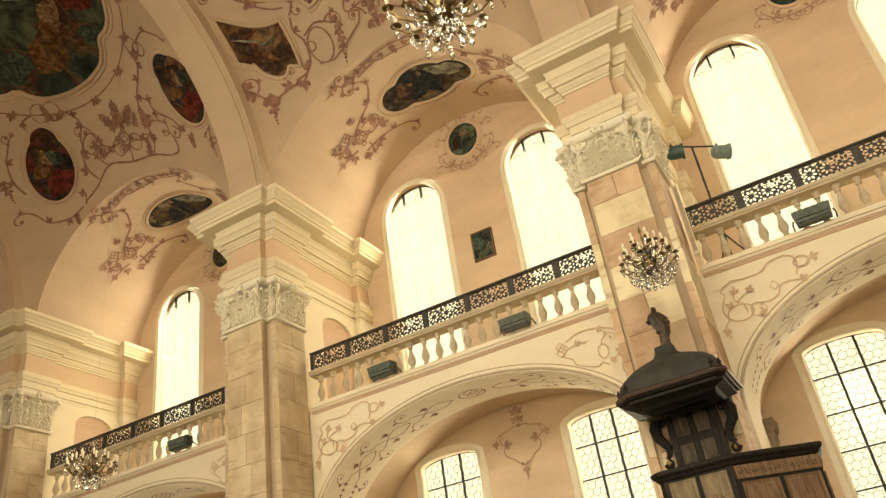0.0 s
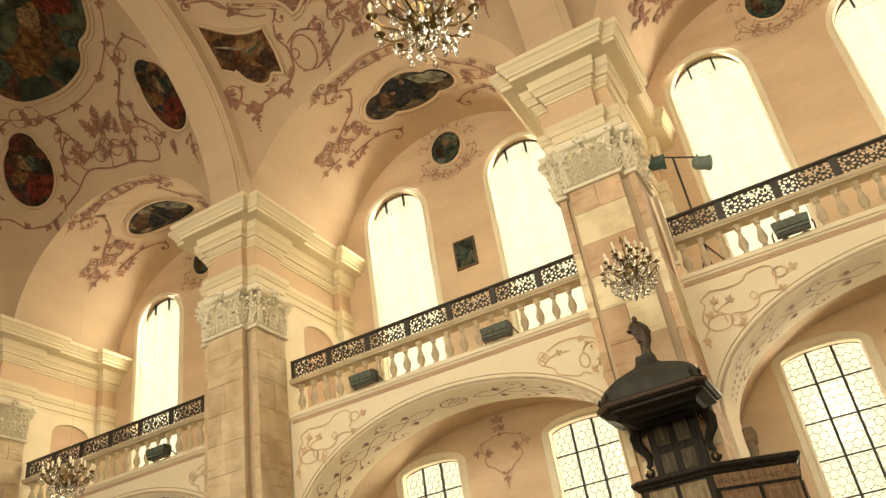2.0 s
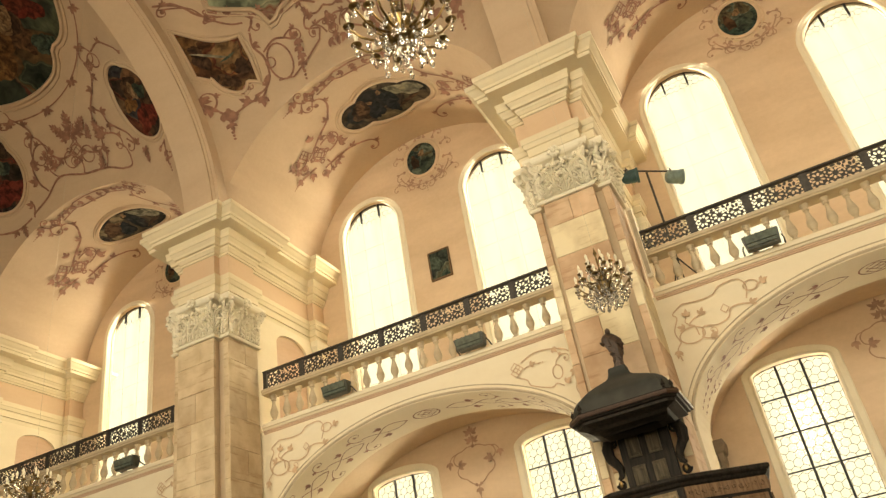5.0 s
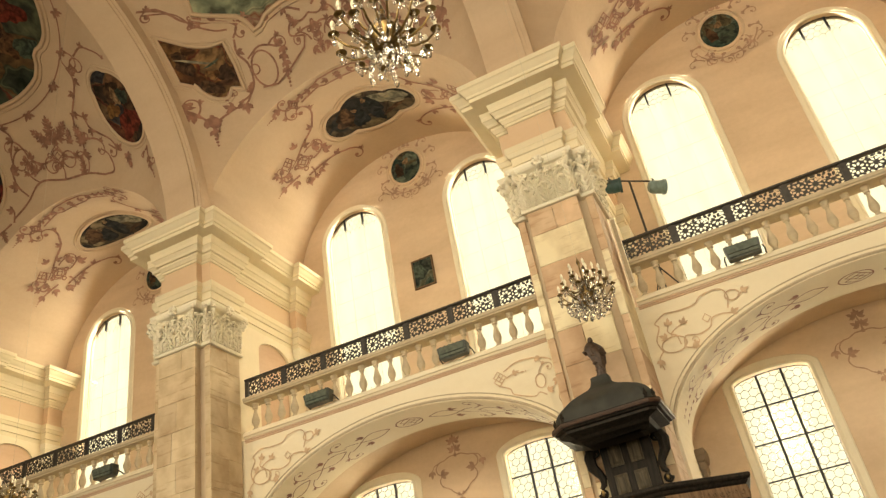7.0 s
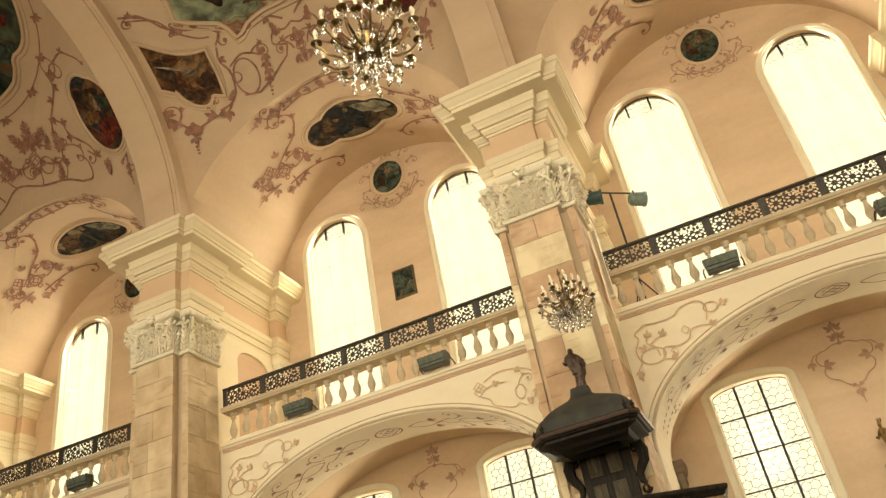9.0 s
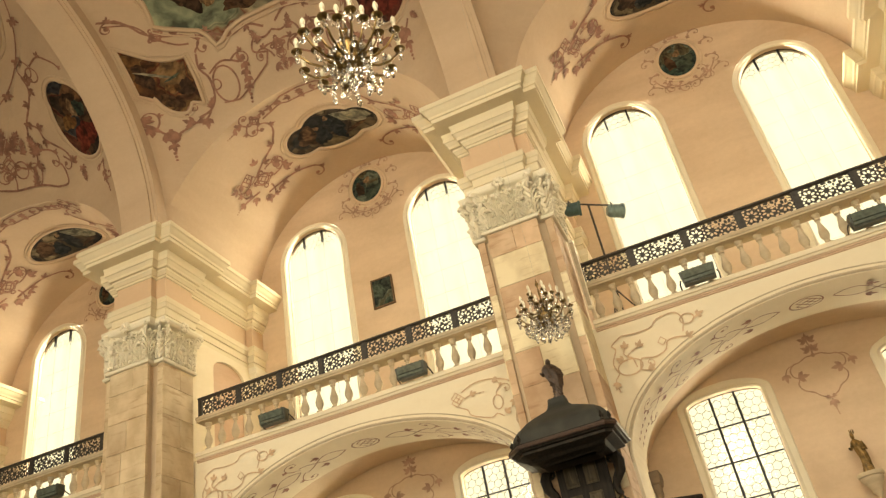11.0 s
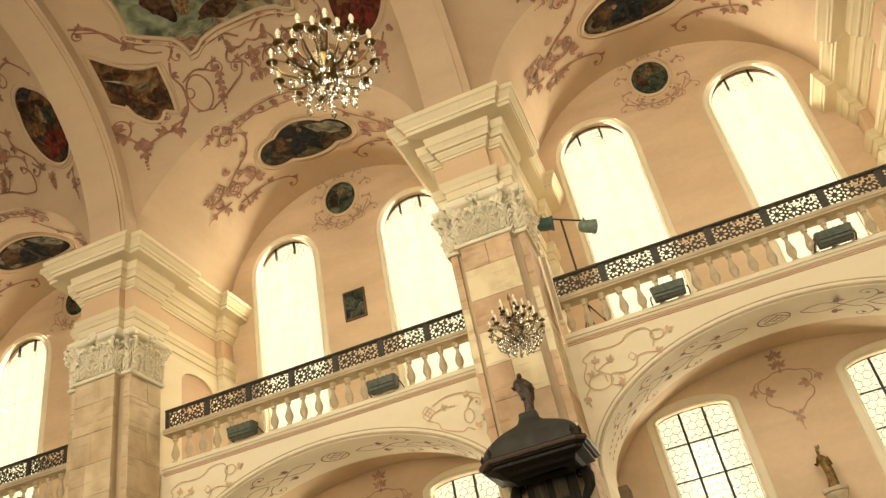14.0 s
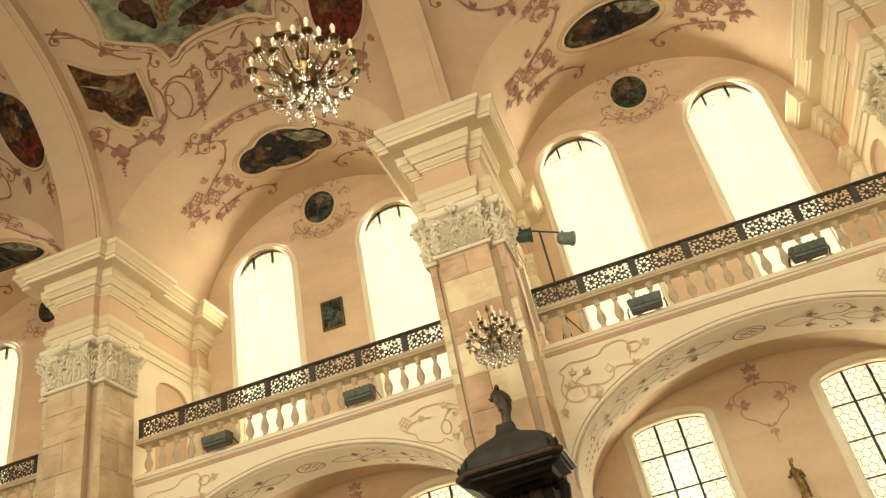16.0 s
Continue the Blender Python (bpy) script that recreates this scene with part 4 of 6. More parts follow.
painting("saint_fresco", turned(outline_lobes(0.72, 0.95, lobes=((80, 0.12),)), -15), on_nave(-3.6, 42.0), M_SAINT, "dark red fresco in an almond-shaped stucco frame", 0.045, shapes=ROBE)
painting("scene_fresco", outline_plaque(0.60, 0.62, -0.55), on_nave(-9.24, 42.9), M_SCENE, "brown and red fresco in a many-sided stucco frame", 0.045,
         shapes=[(0.36, -0.42, 0.15, 0.22, 0, M_UMBER), (-0.36, 0.10, 0.15, 0.30, 20, M_UMBER), (-0.05, -0.62, 0.30, 0.13, -25, M_UMBER), (-0.12, 0.05, 0.34, 0.035, -30, M_AIR), (0.18, -0.12, 0.20, 0.025, 15, M_TEAL), (0.10, -0.35, 0.16, 0.10, 0, M_OCHRE)])
for m in MIDS[1:5]:
    painting("lunette_fresco", outline_union(0.82, 0.72, 0.74, 0.50) if m == MIDS[2] else outline_cusped(1.14, 0.60), on_lun(m, 90, 14.1), M_NIGHT, "dark fresco in a lobed stucco frame on the gallery vault", 0.05,
             shapes=[(0.62, -0.18, 0.42, 0.24, 15, M_AIR), (-0.62, -0.05, 0.30, 0.28, 0, M_UMBER), (0.12, 0.0, 0.20, 0.46, -12, M_INK), (-0.30, 0.14, 0.17, 0.34, 8, M_INK), (0.02, -0.38, 0.07, 0.07, 0, M_FLESH), (-0.33, -0.20, 0.06, 0.07, 0, M_FLESH), (0.55, 0.22, 0.30, 0.07, -25, M_UMBER)])
    painting("wall_medallion", outline_cusped(0.47, 0.54), on_wall(m - 0.02, 14.60, WALL), M_MEDAL, "small dark green oval medallion in a stucco ring", 0.045, M_WALL,
             shapes=[(0.02, 0.18, 0.08, 0.11, 0, M_FLESH), (0.10, -0.18, 0.24, 0.20, 10, M_TEAL), (-0.2, -0.05, 0.12, 0.2, 0, M_UMBER)])

p = thing("framed_picture", "small dark green painting in a thin wooden frame on the wall", "painting", at=pose(-6.52, WALL - 0.03, 11.32))
bm = bmesh.new()
box(bm, -0.25, 0.25, -0.012, 0.025, -0.37, 0.37)
part("canvas", bm, M_MEDAL, p)
for x0, x1, z0, z1 in ((-0.29, 0.29, 0.36, 0.40), (-0.29, 0.29, -0.40, -0.36), (-0.29, -0.25, -0.36, 0.36), (0.25, 0.29, -0.36, 0.36)):
    bm = bmesh.new()
    box(bm, x0, x1, -0.03, 0.03, z0, z1, 0.008)
    part("frame_bar", bm, M_BROWNWOOD, p)


# ---- painted scrolls ----
class Scroll:
    """Collects brushed lines and leaves on a surface given as surf(u, v, off)."""

    def __init__(self, surf, seed=1, bold=1.0, holes=()):
        self.holes = holes
        self.bold = bold
        self.bm, self.surf, self.r = bmesh.new(), surf, random.Random(seed)

    def line(self, pts, w=0.035, taper=False, straight=False):
        P = [Vector(p) for p in pts]
        if 2 < len(P) < 12 and not straight:
            Q = [P[0] * 2 - P[1]] + P + [P[-1] * 2 - P[-2]]
            P = []
            for a, b, c, d in zip(Q, Q[1:], Q[2:], Q[3:]):
                for k in range(6):
                    t = k / 6
                    P.append(0.5 * (2 * b + (c - a) * t + (2 * a - 5 * b + 4 * c - d) * t * t + (3 * b - a - 3 * c + d) * t ** 3))
            P.append(Q[-2])
        n = len(P)
        prev = None
        lift = 0.016 + 0.010 * self.r.random()
        w *= self.bold
        for i, p in enumerate(P):
            t = (P[min(n - 1, i + 1)] - P[max(0, i - 1)])
            if t.length < 1e-9:
                continue
            if self.inside(p):
                prev = None
                continue
            t.normalize()
            k = w / 2 * ((1 - 0.6 * i / n) if taper else 1) * (0.85 + 0.3 * self.r.random())
            s = Vector((-t.y, t.x)) * k
            cur = [self.bm.verts.new(self.surf(*(p + s), lift)), self.bm.verts.new(self.surf(*(p - s), lift))]
            if prev:
                self.bm.faces.new((prev[0], prev[1], cur[1], cur[0]))
            prev = cur

    def inside(self, p):
        return any(((p[0] - x) / a) ** 2 + ((p[1] - y) / b) ** 2 < 1 for x, y, a, b in self.holes)

    def curl(self, p, ang, size, turn=1, turns=1.15, w=0.035):
        """A spiral that leaves p in direction ang and rolls up; ends in a leaf bud."""
        pts, q, a = [Vector(p)], Vector(p), ang
        n = 22
        for k in range(n):
            f = k / n
            a += turn * turns * 2 * math.pi / n * (0.35 + 1.3 * f)
            q = q + Vector((math.cos(a), math.sin(a))) * size * 0.17 * (1 - 0.72 * f)
            pts.append(q.copy())
        self.line(pts, w, True)
        self.blob(pts[-1], size * 0.13)
        self.leaf(pts[6], ang - turn * 0.9, size * 0.36)
        return pts

    def blob(self, p, r):
        if self.inside(p):
            return
        n, lift = 8, 0.027 + 0.004 * self.r.random()
        r *= self.bold
        v = [self.bm.verts.new(self.surf(p[0] + r * math.cos(2 * math.pi * k / n), p[1] + r * math.sin(2 * math.pi * k / n), lift)) for k in range(n)]
        self.bm.faces.new(v)

    def leaf(self, p, ang, size):
        """A three-lobed leaf."""
        p = Vector(p)
        size *= 0.4 + 0.6 * self.bold
        if self.inside(p):
            return
        for da, s in ((0, 1.0), (0.75, 0.72), (-0.75, 0.72)):
            d = Vector((math.cos(ang + da), math.sin(ang + da)))
            e = Vector((-d.y, d.x))
            q = [p, p + d * size * s * 0.30 + e * size * 0.15, p + d * size * s * 0.62 + e * size * 0.19, p + d * size * s, p + d * size * s * 0.62 - e * size * 0.19, p + d * size * s * 0.30 - e * size * 0.15]
            self.bm.faces.new([self.bm.verts.new(self.surf(*x, 0.032 + 0.002 * da)) for x in q])

    def drop(self, p, ang, n=3, size=0.05):
        p = Vector(p)
        d = Vector((math.cos(ang), math.sin(ang)))
        self.leaf(p, ang, size * 2.6)
        for k in range(n):
            self.blob(p + d * size * (3.2 + 1.3 * k), size * (0.42 - 0.08 * k))

    def lattice(self, p, s, ang=0.0):
        """Two interlaced squares."""
        p = Vector(p)
        for k, (dx, dy) in enumerate(((-0.3, -0.3), (0.3, 0.3), (0.3, -0.3))):
            sq = [p + Vector((dx * s + x * s * 0.62, dy * s + y * s * 0.62)) for x, y in ((-1, -1), (1, -1), (1, 1), (-1, 1), (-1, -1))]
            rot = Matrix.Rotation(ang, 2)
            self.line([p + rot @ (q - p) for q in sq], 0.028, straight=True)

    def ring(self, p, r, w=0.03, sx=1.0):
        self.line([(p[0] + sx * r * math.cos(2 * math.pi * k / 20), p[1] + r * math.sin(2 * math.pi * k / 20)) for k in range(21)], w)

    def wave(self, p, q, amp, n, w=0.032, phase=0.0):
        p, q = Vector(p), Vector(q)
        d = q - p
        e = Vector((-d.y, d.x)).normalized()
        self.line([p + d * (k / 40) + e * amp * math.sin(phase + n * 2 * math.pi * k / 40) for k in range(41)], w)

    def sprig(self, p, ang, size):
        """A short stem with pairs of leaves and a leafy tip."""
        p, d = Vector(p), Vector((math.cos(ang), math.sin(ang)))
        self.line([p, p + d * size * 0.5, p + d * size], 0.045)
        for f, a in ((0.15, 1.15), (0.50, 1.0), (0.80, 0.8)):
            for e in (-1, 1):
                self.leaf(p + d * size * f, ang + e * a, size * (0.50 - 0.18 * f))
        self.leaf(p + d * size, ang, size * 0.36)

    def vine(self, pts, hook=0.0, turn=1, w=0.042, leaf=0.20):
        """A flowing stem with a leaf at each bend, on alternate sides, its end rolled up into a hook."""
        P = [Vector(p) for p in pts]
        self.line(pts, w)
        for i in range(1, len(P) - 1):
            t = (P[i + 1] - P[i - 1]).normalized()
            self.leaf(P[i], math.atan2(t.y, t.x) + (0.9 if i % 2 else -0.9), leaf)
        t = P[-1] - P[-2]
        if hook:
            self.curl(P[-1], math.atan2(t.y, t.x), hook, turn, 0.9, w)
        else:
            self.leaf(P[-1], math.atan2(t.y, t.x), leaf * 1.2)

    def knot(self, p, size, ang):
        """Interlaced strapwork: squares, a ring and small loops."""
        self.lattice(p, size, ang)
        self.ring(p, size * 0.75, 0.03)
        for k in range(4):
            a = ang + math.pi / 4 + k * math.pi / 2
            self.ring((p[0] + 1.15 * size * math.cos(a), p[1] + 1.15 * size * math.sin(a)), size * 0.28, 0.028)

    def chain(self, p, ang, n, size):
        """Leaves threaded one below another, closed by dots."""
        p, d = Vector(p), Vector((math.cos(ang), math.sin(ang)))
        for k in range(n):
            self.leaf(p + d * size * 0.9 * k, ang + 0.15 * (-1) ** k, size * 1.25)
        for k in range(3):
            self.blob(p + d * (size * 0.9 * n + size * (0.5 + 0.5 * k)), size * (0.20 - 0.03 * k))

    def done(self, label, material=None):
        tagged(new("painted_scrollwork", finish(self.bm, "painted_scrollwork", material or M_PAINT)), label, "wall painting", kind="structure")


for i, m in enumerate(MIDS[1:5]):
    # beside the dark lunette picture
    s = Scroll(on_lun(m, 90, 14.1), 30 + i, 1.3)
    for k in (-1, 1):
        A = lambda a: a if k < 0 else math.pi - a
        X = lambda *pts: [(-k * x, y) for x, y in pts]
        s.vine(X((-2.25, -0.10), (-1.85, -0.30), (-1.40, -0.52), (-1.18, -0.78)), 0.36, k, leaf=0.18)
        s.vine(X((-2.30, 0.55), (-1.85, 0.62), (-1.43, 0.70), (-1.10, 0.84)), 0.34, -k, leaf=0.18)
        s.knot(X((-2.15, 0.10))[0], 0.20, 0.5 * k)
        s.lattice(X((-2.45, -0.22))[0], 0.17, 0.3 * k), s.ring(X((-2.74, 0.02))[0], 0.10)
        s.curl(X((-2.30, -0.25))[0], A(2.2), 0.46, -k), s.curl(X((-2.60, -0.35))[0], A(2.8), 0.40, k)
        s.curl(X((-1.90, 0.25))[0], A(0.2), 0.46, k), s.curl(X((-2.10, 0.40))[0], A(1.4), 0.40, -k), s.curl(X((-1.95, -0.10))[0], A(-0.4), 0.40, -k)
        for x, y, a, z in ((-1.60, 0.30, 0.2, 0.24), (-1.75, 0.02, 0.0, 0.20), (-2.62, 0.32, 2.4, 0.22), (-2.35, 0.62, 2.0, 0.22), (-2.0, 0.66, 1.3, 0.20), (-2.82, -0.30, -2.6, 0.20), (-2.05, -0.42, -1.2, 0.20)):
            s.leaf(X((x, y))[0], A(a), z)
        s.vine(X((-2.45, 0.30), (-2.70, 0.22), (-2.95, 0.15)), 0, 1, leaf=0.16), s.drop(X((-3.0, 0.10))[0], A(math.pi), 3, 0.05)
        # strapwork band along the nave edge
        s.line(X((0.0, -1.68), (-0.45, -1.66), (-0.60, -1.58), (-1.15, -1.52)), 0.034, straight=True)
        s.line(X((0.0, -1.40), (-0.40, -1.40), (-0.55, -1.47), (-1.10, -1.36)), 0.034, straight=True)
        for x in (-0.25, -0.50, -0.75, -0.95):
            s.leaf(X((x, -1.53))[0], A(math.pi), 0.17)
        s.knot(X((-1.28, -1.46))[0], 0.12, 0.7)
        s.curl(X((-1.42, -1.50))[0], A(math.pi - 0.4), 0.34, k), s.curl(X((-1.42, -1.40))[0], A(math.pi + 0.5), 0.32, -k)
        s.leaf(X((-1.60, -1.62))[0], A(math.pi), 0.2), s.drop(X((-1.75, -1.55))[0], A(math.pi), 3, 0.05)
    s.sprig((0, -1.62), math.pi / 2, 0.22)
    s.done("mauve-brown painted scrolls and strapwork on the gallery vault")
    # garland round the oval medallion
    s = Scroll(on_wall(m + 0.02, 14.58, WALL), 60 + i)
    for k in (-1, 1):
        for a in (0.35, 0.9, 1.35, -0.3, -0.9, -1.3):
            c = (k * 0.58 * math.cos(a), 0.65 * math.sin(a))
            s.curl(c, (a if k > 0 else math.pi - a) + k * 0.5, 0.24, -k, 0.95, w=0.034)
            s.leaf(c, (a if k > 0 else math.pi - a), 0.11)
        for f in (0.3, 0.55, 0.8):
            s.curl((k * f * 0.75, -0.78 + 0.2 * f * f), 0.9 if k > 0 else math.pi - 0.9, 0.24, k * (1 if f == 0.55 else -1), 0.8, w=0.03)
        s.line([(0, -0.78), (k * 0.25, -0.75), (k * 0.48, -0.66), (k * 0.62, -0.52), (k * 0.70, -0.38)], 0.030)
    s.drop((0, -0.74), -math.pi / 2, 3, 0.05), s.leaf((0, 0.66), math.pi / 2, 0.16)
    s.done("faint painted garland round the wall medallion", M_MID)

for i, m in enumerate(MIDS[1:4]):
    spots = [(q, 42.5, 0.85, 1.2) for q in (MIDS[1] - 2.2, -11.85, -3.6, MIDS[3] - 2.2, MIDS[3] + 2.2)] + [(-9.24, 43.0, 0.66, 0.74)]
    s = Scroll(on_nave(m, 43), 80 + i, 1.2, [(x - m, radians(th - 43) * 5.9, a, b) for x, th, a, b in spots])
    if i != 1:
        # garlands between the great fresco, the two saints and the lunette arch
        arc = [(3.75 * math.sin(a), 4.85 - 4.0 * math.cos(a)) for a in [-1.1 + 0.055 * j for j in range(41)]]
        s.line(arc, 0.03)
        for j in (4, 9, 15, 21, 27, 32, 37):
            s.leaf(arc[j], -0.6, 0.20), s.leaf(arc[j], -2.4, 0.20)
        s.ring((-1.48, 1.22), 0.24), s.ring((-1.14, 1.12), 0.24), s.sprig((-1.31, 0.95), 1.6, 0.32)
        s.vine([(-1.70, 1.30), (-2.05, 1.25), (-2.35, 1.02)], 0.34, -1), s.vine([(-0.92, 1.05), (-0.72, 0.82), (-0.62, 0.55), (-0.85, 0.25)], 0.36, 1)
        s.sprig((0.42, -0.02), 1.25, 0.52), s.sprig((0.62, 0.02), 0.6, 0.42), s.sprig((0.30, 0.02), 2.1, 0.42)
        s.knot((0.38, -0.30), 0.21, 0.4), s.ring((0.10, -0.42), 0.20), s.ring((0.68, -0.48), 0.20)
        s.vine([(0.55, -0.35), (0.90, -0.52), (1.20, -0.52), (1.38, -0.25), (1.62, -0.30)], 0.36, -1), s.sprig((1.30, -0.35), 1.5, 0.40), s.sprig((0.92, -0.18), 1.1, 0.28)
        s.vine([(0.20, -0.32), (-0.15, -0.30), (-0.40, -0.10), (-0.48, 0.22)], 0.36, 1), s.sprig((-0.42, -0.45), 2.0, 0.38)
        s.vine([(-0.95, -0.85), (-1.12, -0.55), (-1.10, -0.20), (-0.92, 0.05)], 0.38, -1, leaf=0.26)
        s.line([(-1.60, -1.22), (-1.05, -0.98), (-0.46, -0.66), (0.30, -0.86), (1.07, -0.98), (1.60, -1.20)], 0.042), s.line([(1.60, -1.20), (1.95, -1.22), (1.98, -0.85), (1.80, -0.62)], 0.040)
        s.curl((-0.46, -0.66), 2.6, 0.44, -1), s.curl((1.07, -0.98), 0.6, 0.44, 1), s.sprig((0.95, -0.95), 1.2, 0.30), s.curl((0.30, -0.86), 0.9, 0.40, 1)
        s.vine([(2.12, 1.32), (2.10, 1.02), (1.86, 0.74), (1.50, 0.42), (1.34, 0.16)], 0.34, 1), s.vine([(1.40, 0.42), (1.72, 0.20), (1.78, -0.10), (2.18, -0.48)], 0.34, -1)
        s.ring((2.32, 1.42), 0.20), s.ring((2.46, 1.26), 0.17), s.knot((2.25, 1.22), 0.10, 0.3), s.vine([(2.55, 1.45), (2.95, 1.55), (3.25, 1.35)], 0.30, -1, leaf=0.16)
        s.vine([(2.10, -0.62), (2.35, -0.85), (2.62, -0.92), (2.95, -0.98)], 0.34, 1), s.sprig((2.60, -1.02), -1.6, 0.30), s.knot((3.18, -1.15), 0.15, 0.5), s.chain((3.30, -1.42), -1.5, 2, 0.16)
        s.vine([(3.45, -0.75), (3.50, -1.0), (3.35, -1.35)], 0.24, 1, leaf=0.14)
        s.vine([(-1.62, -1.30), (-1.52, -1.02), (-1.70, -0.82)], 0.32, 1), s.vine([(-1.70, -1.30), (-2.20, -1.45), (-2.75, -1.35), (-3.05, -1.0)], 0.36, 1), s.sprig((-2.0, -1.40), -1.5, 0.24)
        s.vine([(-2.95, -0.6), (-3.15, 0.0), (-3.05, 0.55), (-2.75, 0.95)], 0.34, -1), s.chain((-3.4, 0.2), -1.5, 3, 0.16)
    else:
        # strapwork round the hall fresco, mirrored about the bay
        for k in (-1, 1):
            A = lambda a: a if k < 0 else math.pi - a
            X = lambda *pts: [(-k * x, y) for x, y in pts]
            s.vine(X((-3.62, 1.98), (-3.66, 1.62), (-3.74, 1.30)), 0, 1, leaf=0.18), s.knot(X((-3.68, 1.72))[0], 0.09, 0.6), s.chain(X((-3.78, 1.18))[0], -1.6, 1, 0.15)
            s.line(X((-3.35, 1.62), (-2.95, 1.35), (-2.70, 0.98), (-2.42, 0.78), (-1.98, 0.62), (-1.70, 0.40), (-1.88, 0.18)), 0.04), s.line(X((-3.30, 1.48), (-2.80, 1.20), (-2.55, 0.80), (-2.20, 0.50), (-1.92, 0.40)), 0.034)
            s.knot(X((-2.50, 0.82))[0], 0.13, 0.5 * k), s.curl(X((-1.70, 0.38))[0], A(0.9), 0.34, k), s.curl(X((-2.95, 1.35))[0], A(2.0), 0.34, -k), s.leaf(X((-2.15, 0.70))[0], A(1.0), 0.18)
            s.line(X((-1.88, 0.15), (-1.95, -0.15), (-1.82, -0.45), (-1.86, -0.85), (-2.05, -1.10), (-2.35, -1.18)), 0.042), s.leaf(X((-1.93, -0.10))[0], A(-0.8), 0.18)
            s.ring(X((-1.50, -0.68))[0], 0.40, 0.036, 0.72), s.ring(X((-1.72, -0.62))[0], 0.11, 0.03)
            s.line(X((-1.78, -0.35), (-1.45, -0.20), (-1.20, -0.26), (-1.02, -0.36)), 0.038), s.curl(X((-1.20, -0.26))[0], A(0.8), 0.34, k), s.leaf(X((-1.05, -0.30))[0], A(0.2), 0.2)
            s.chain(X((-0.92, -0.40))[0], A(-1.75), 4, 0.17)
            s.line(X((-1.70, -1.05), (-1.33, -1.10), (-0.95, -0.92), (-0.42, -0.62), (-0.30, -0.40)), 0.038, straight=True), s.line(X((-0.30, -0.40), (-0.62, -0.28), (-0.50, -0.05), (-0.22, -0.10), (0, -0.02)), 0.036)
            s.curl(X((-0.35, -0.30))[0], A(0.4), 0.40, k), s.curl(X((-0.18, -0.55))[0], A(1.8), 0.36, -k), s.sprig(X((-0.40, -0.15))[0], A(1.9), 0.24), s.leaf(X((-0.22, -0.72))[0], A(-0.9), 0.2)
            s.vine(X((-0.15, 0.10), (-0.50, 0.28), (-0.95, 0.22), (-1.35, 0.40)), 0.34, -k, leaf=0.17)
            # garland hanging below the plaque
            s.vine(X((-3.50, -0.62), (-3.46, -0.90), (-3.28, -1.10), (-3.12, -1.32)), 0, 1, leaf=0.24), s.vine(X((-1.95, -0.98), (-2.18, -1.25), (-2.50, -1.28), (-2.85, -1.40)), 0, 1, leaf=0.24)
            s.knot(X((-3.00, -1.42))[0], 0.12, 0.75), s.curl(X((-3.22, -1.15))[0], A(0.8), 0.34, -k), s.curl(X((-2.45, -1.26))[0], A(2.4), 0.34, k), s.sprig(X((-2.35, -1.20))[0], A(-0.9), 0.22), s.sprig(X((-3.30, -1.05))[0], A(-2.2), 0.22)
            s.chain(X((-3.04, -1.60))[0], -math.pi / 2, 1, 0.17), s.sprig(X((-2.05, -1.05))[0], A(0.9), 0.20)
        s.knot((0, -0.35), 0.13, 0.78), s.sprig((0, -0.62), -1.57, 0.22)
    s.done("mauve-brown painted scrolls and lattice on the nave vault")

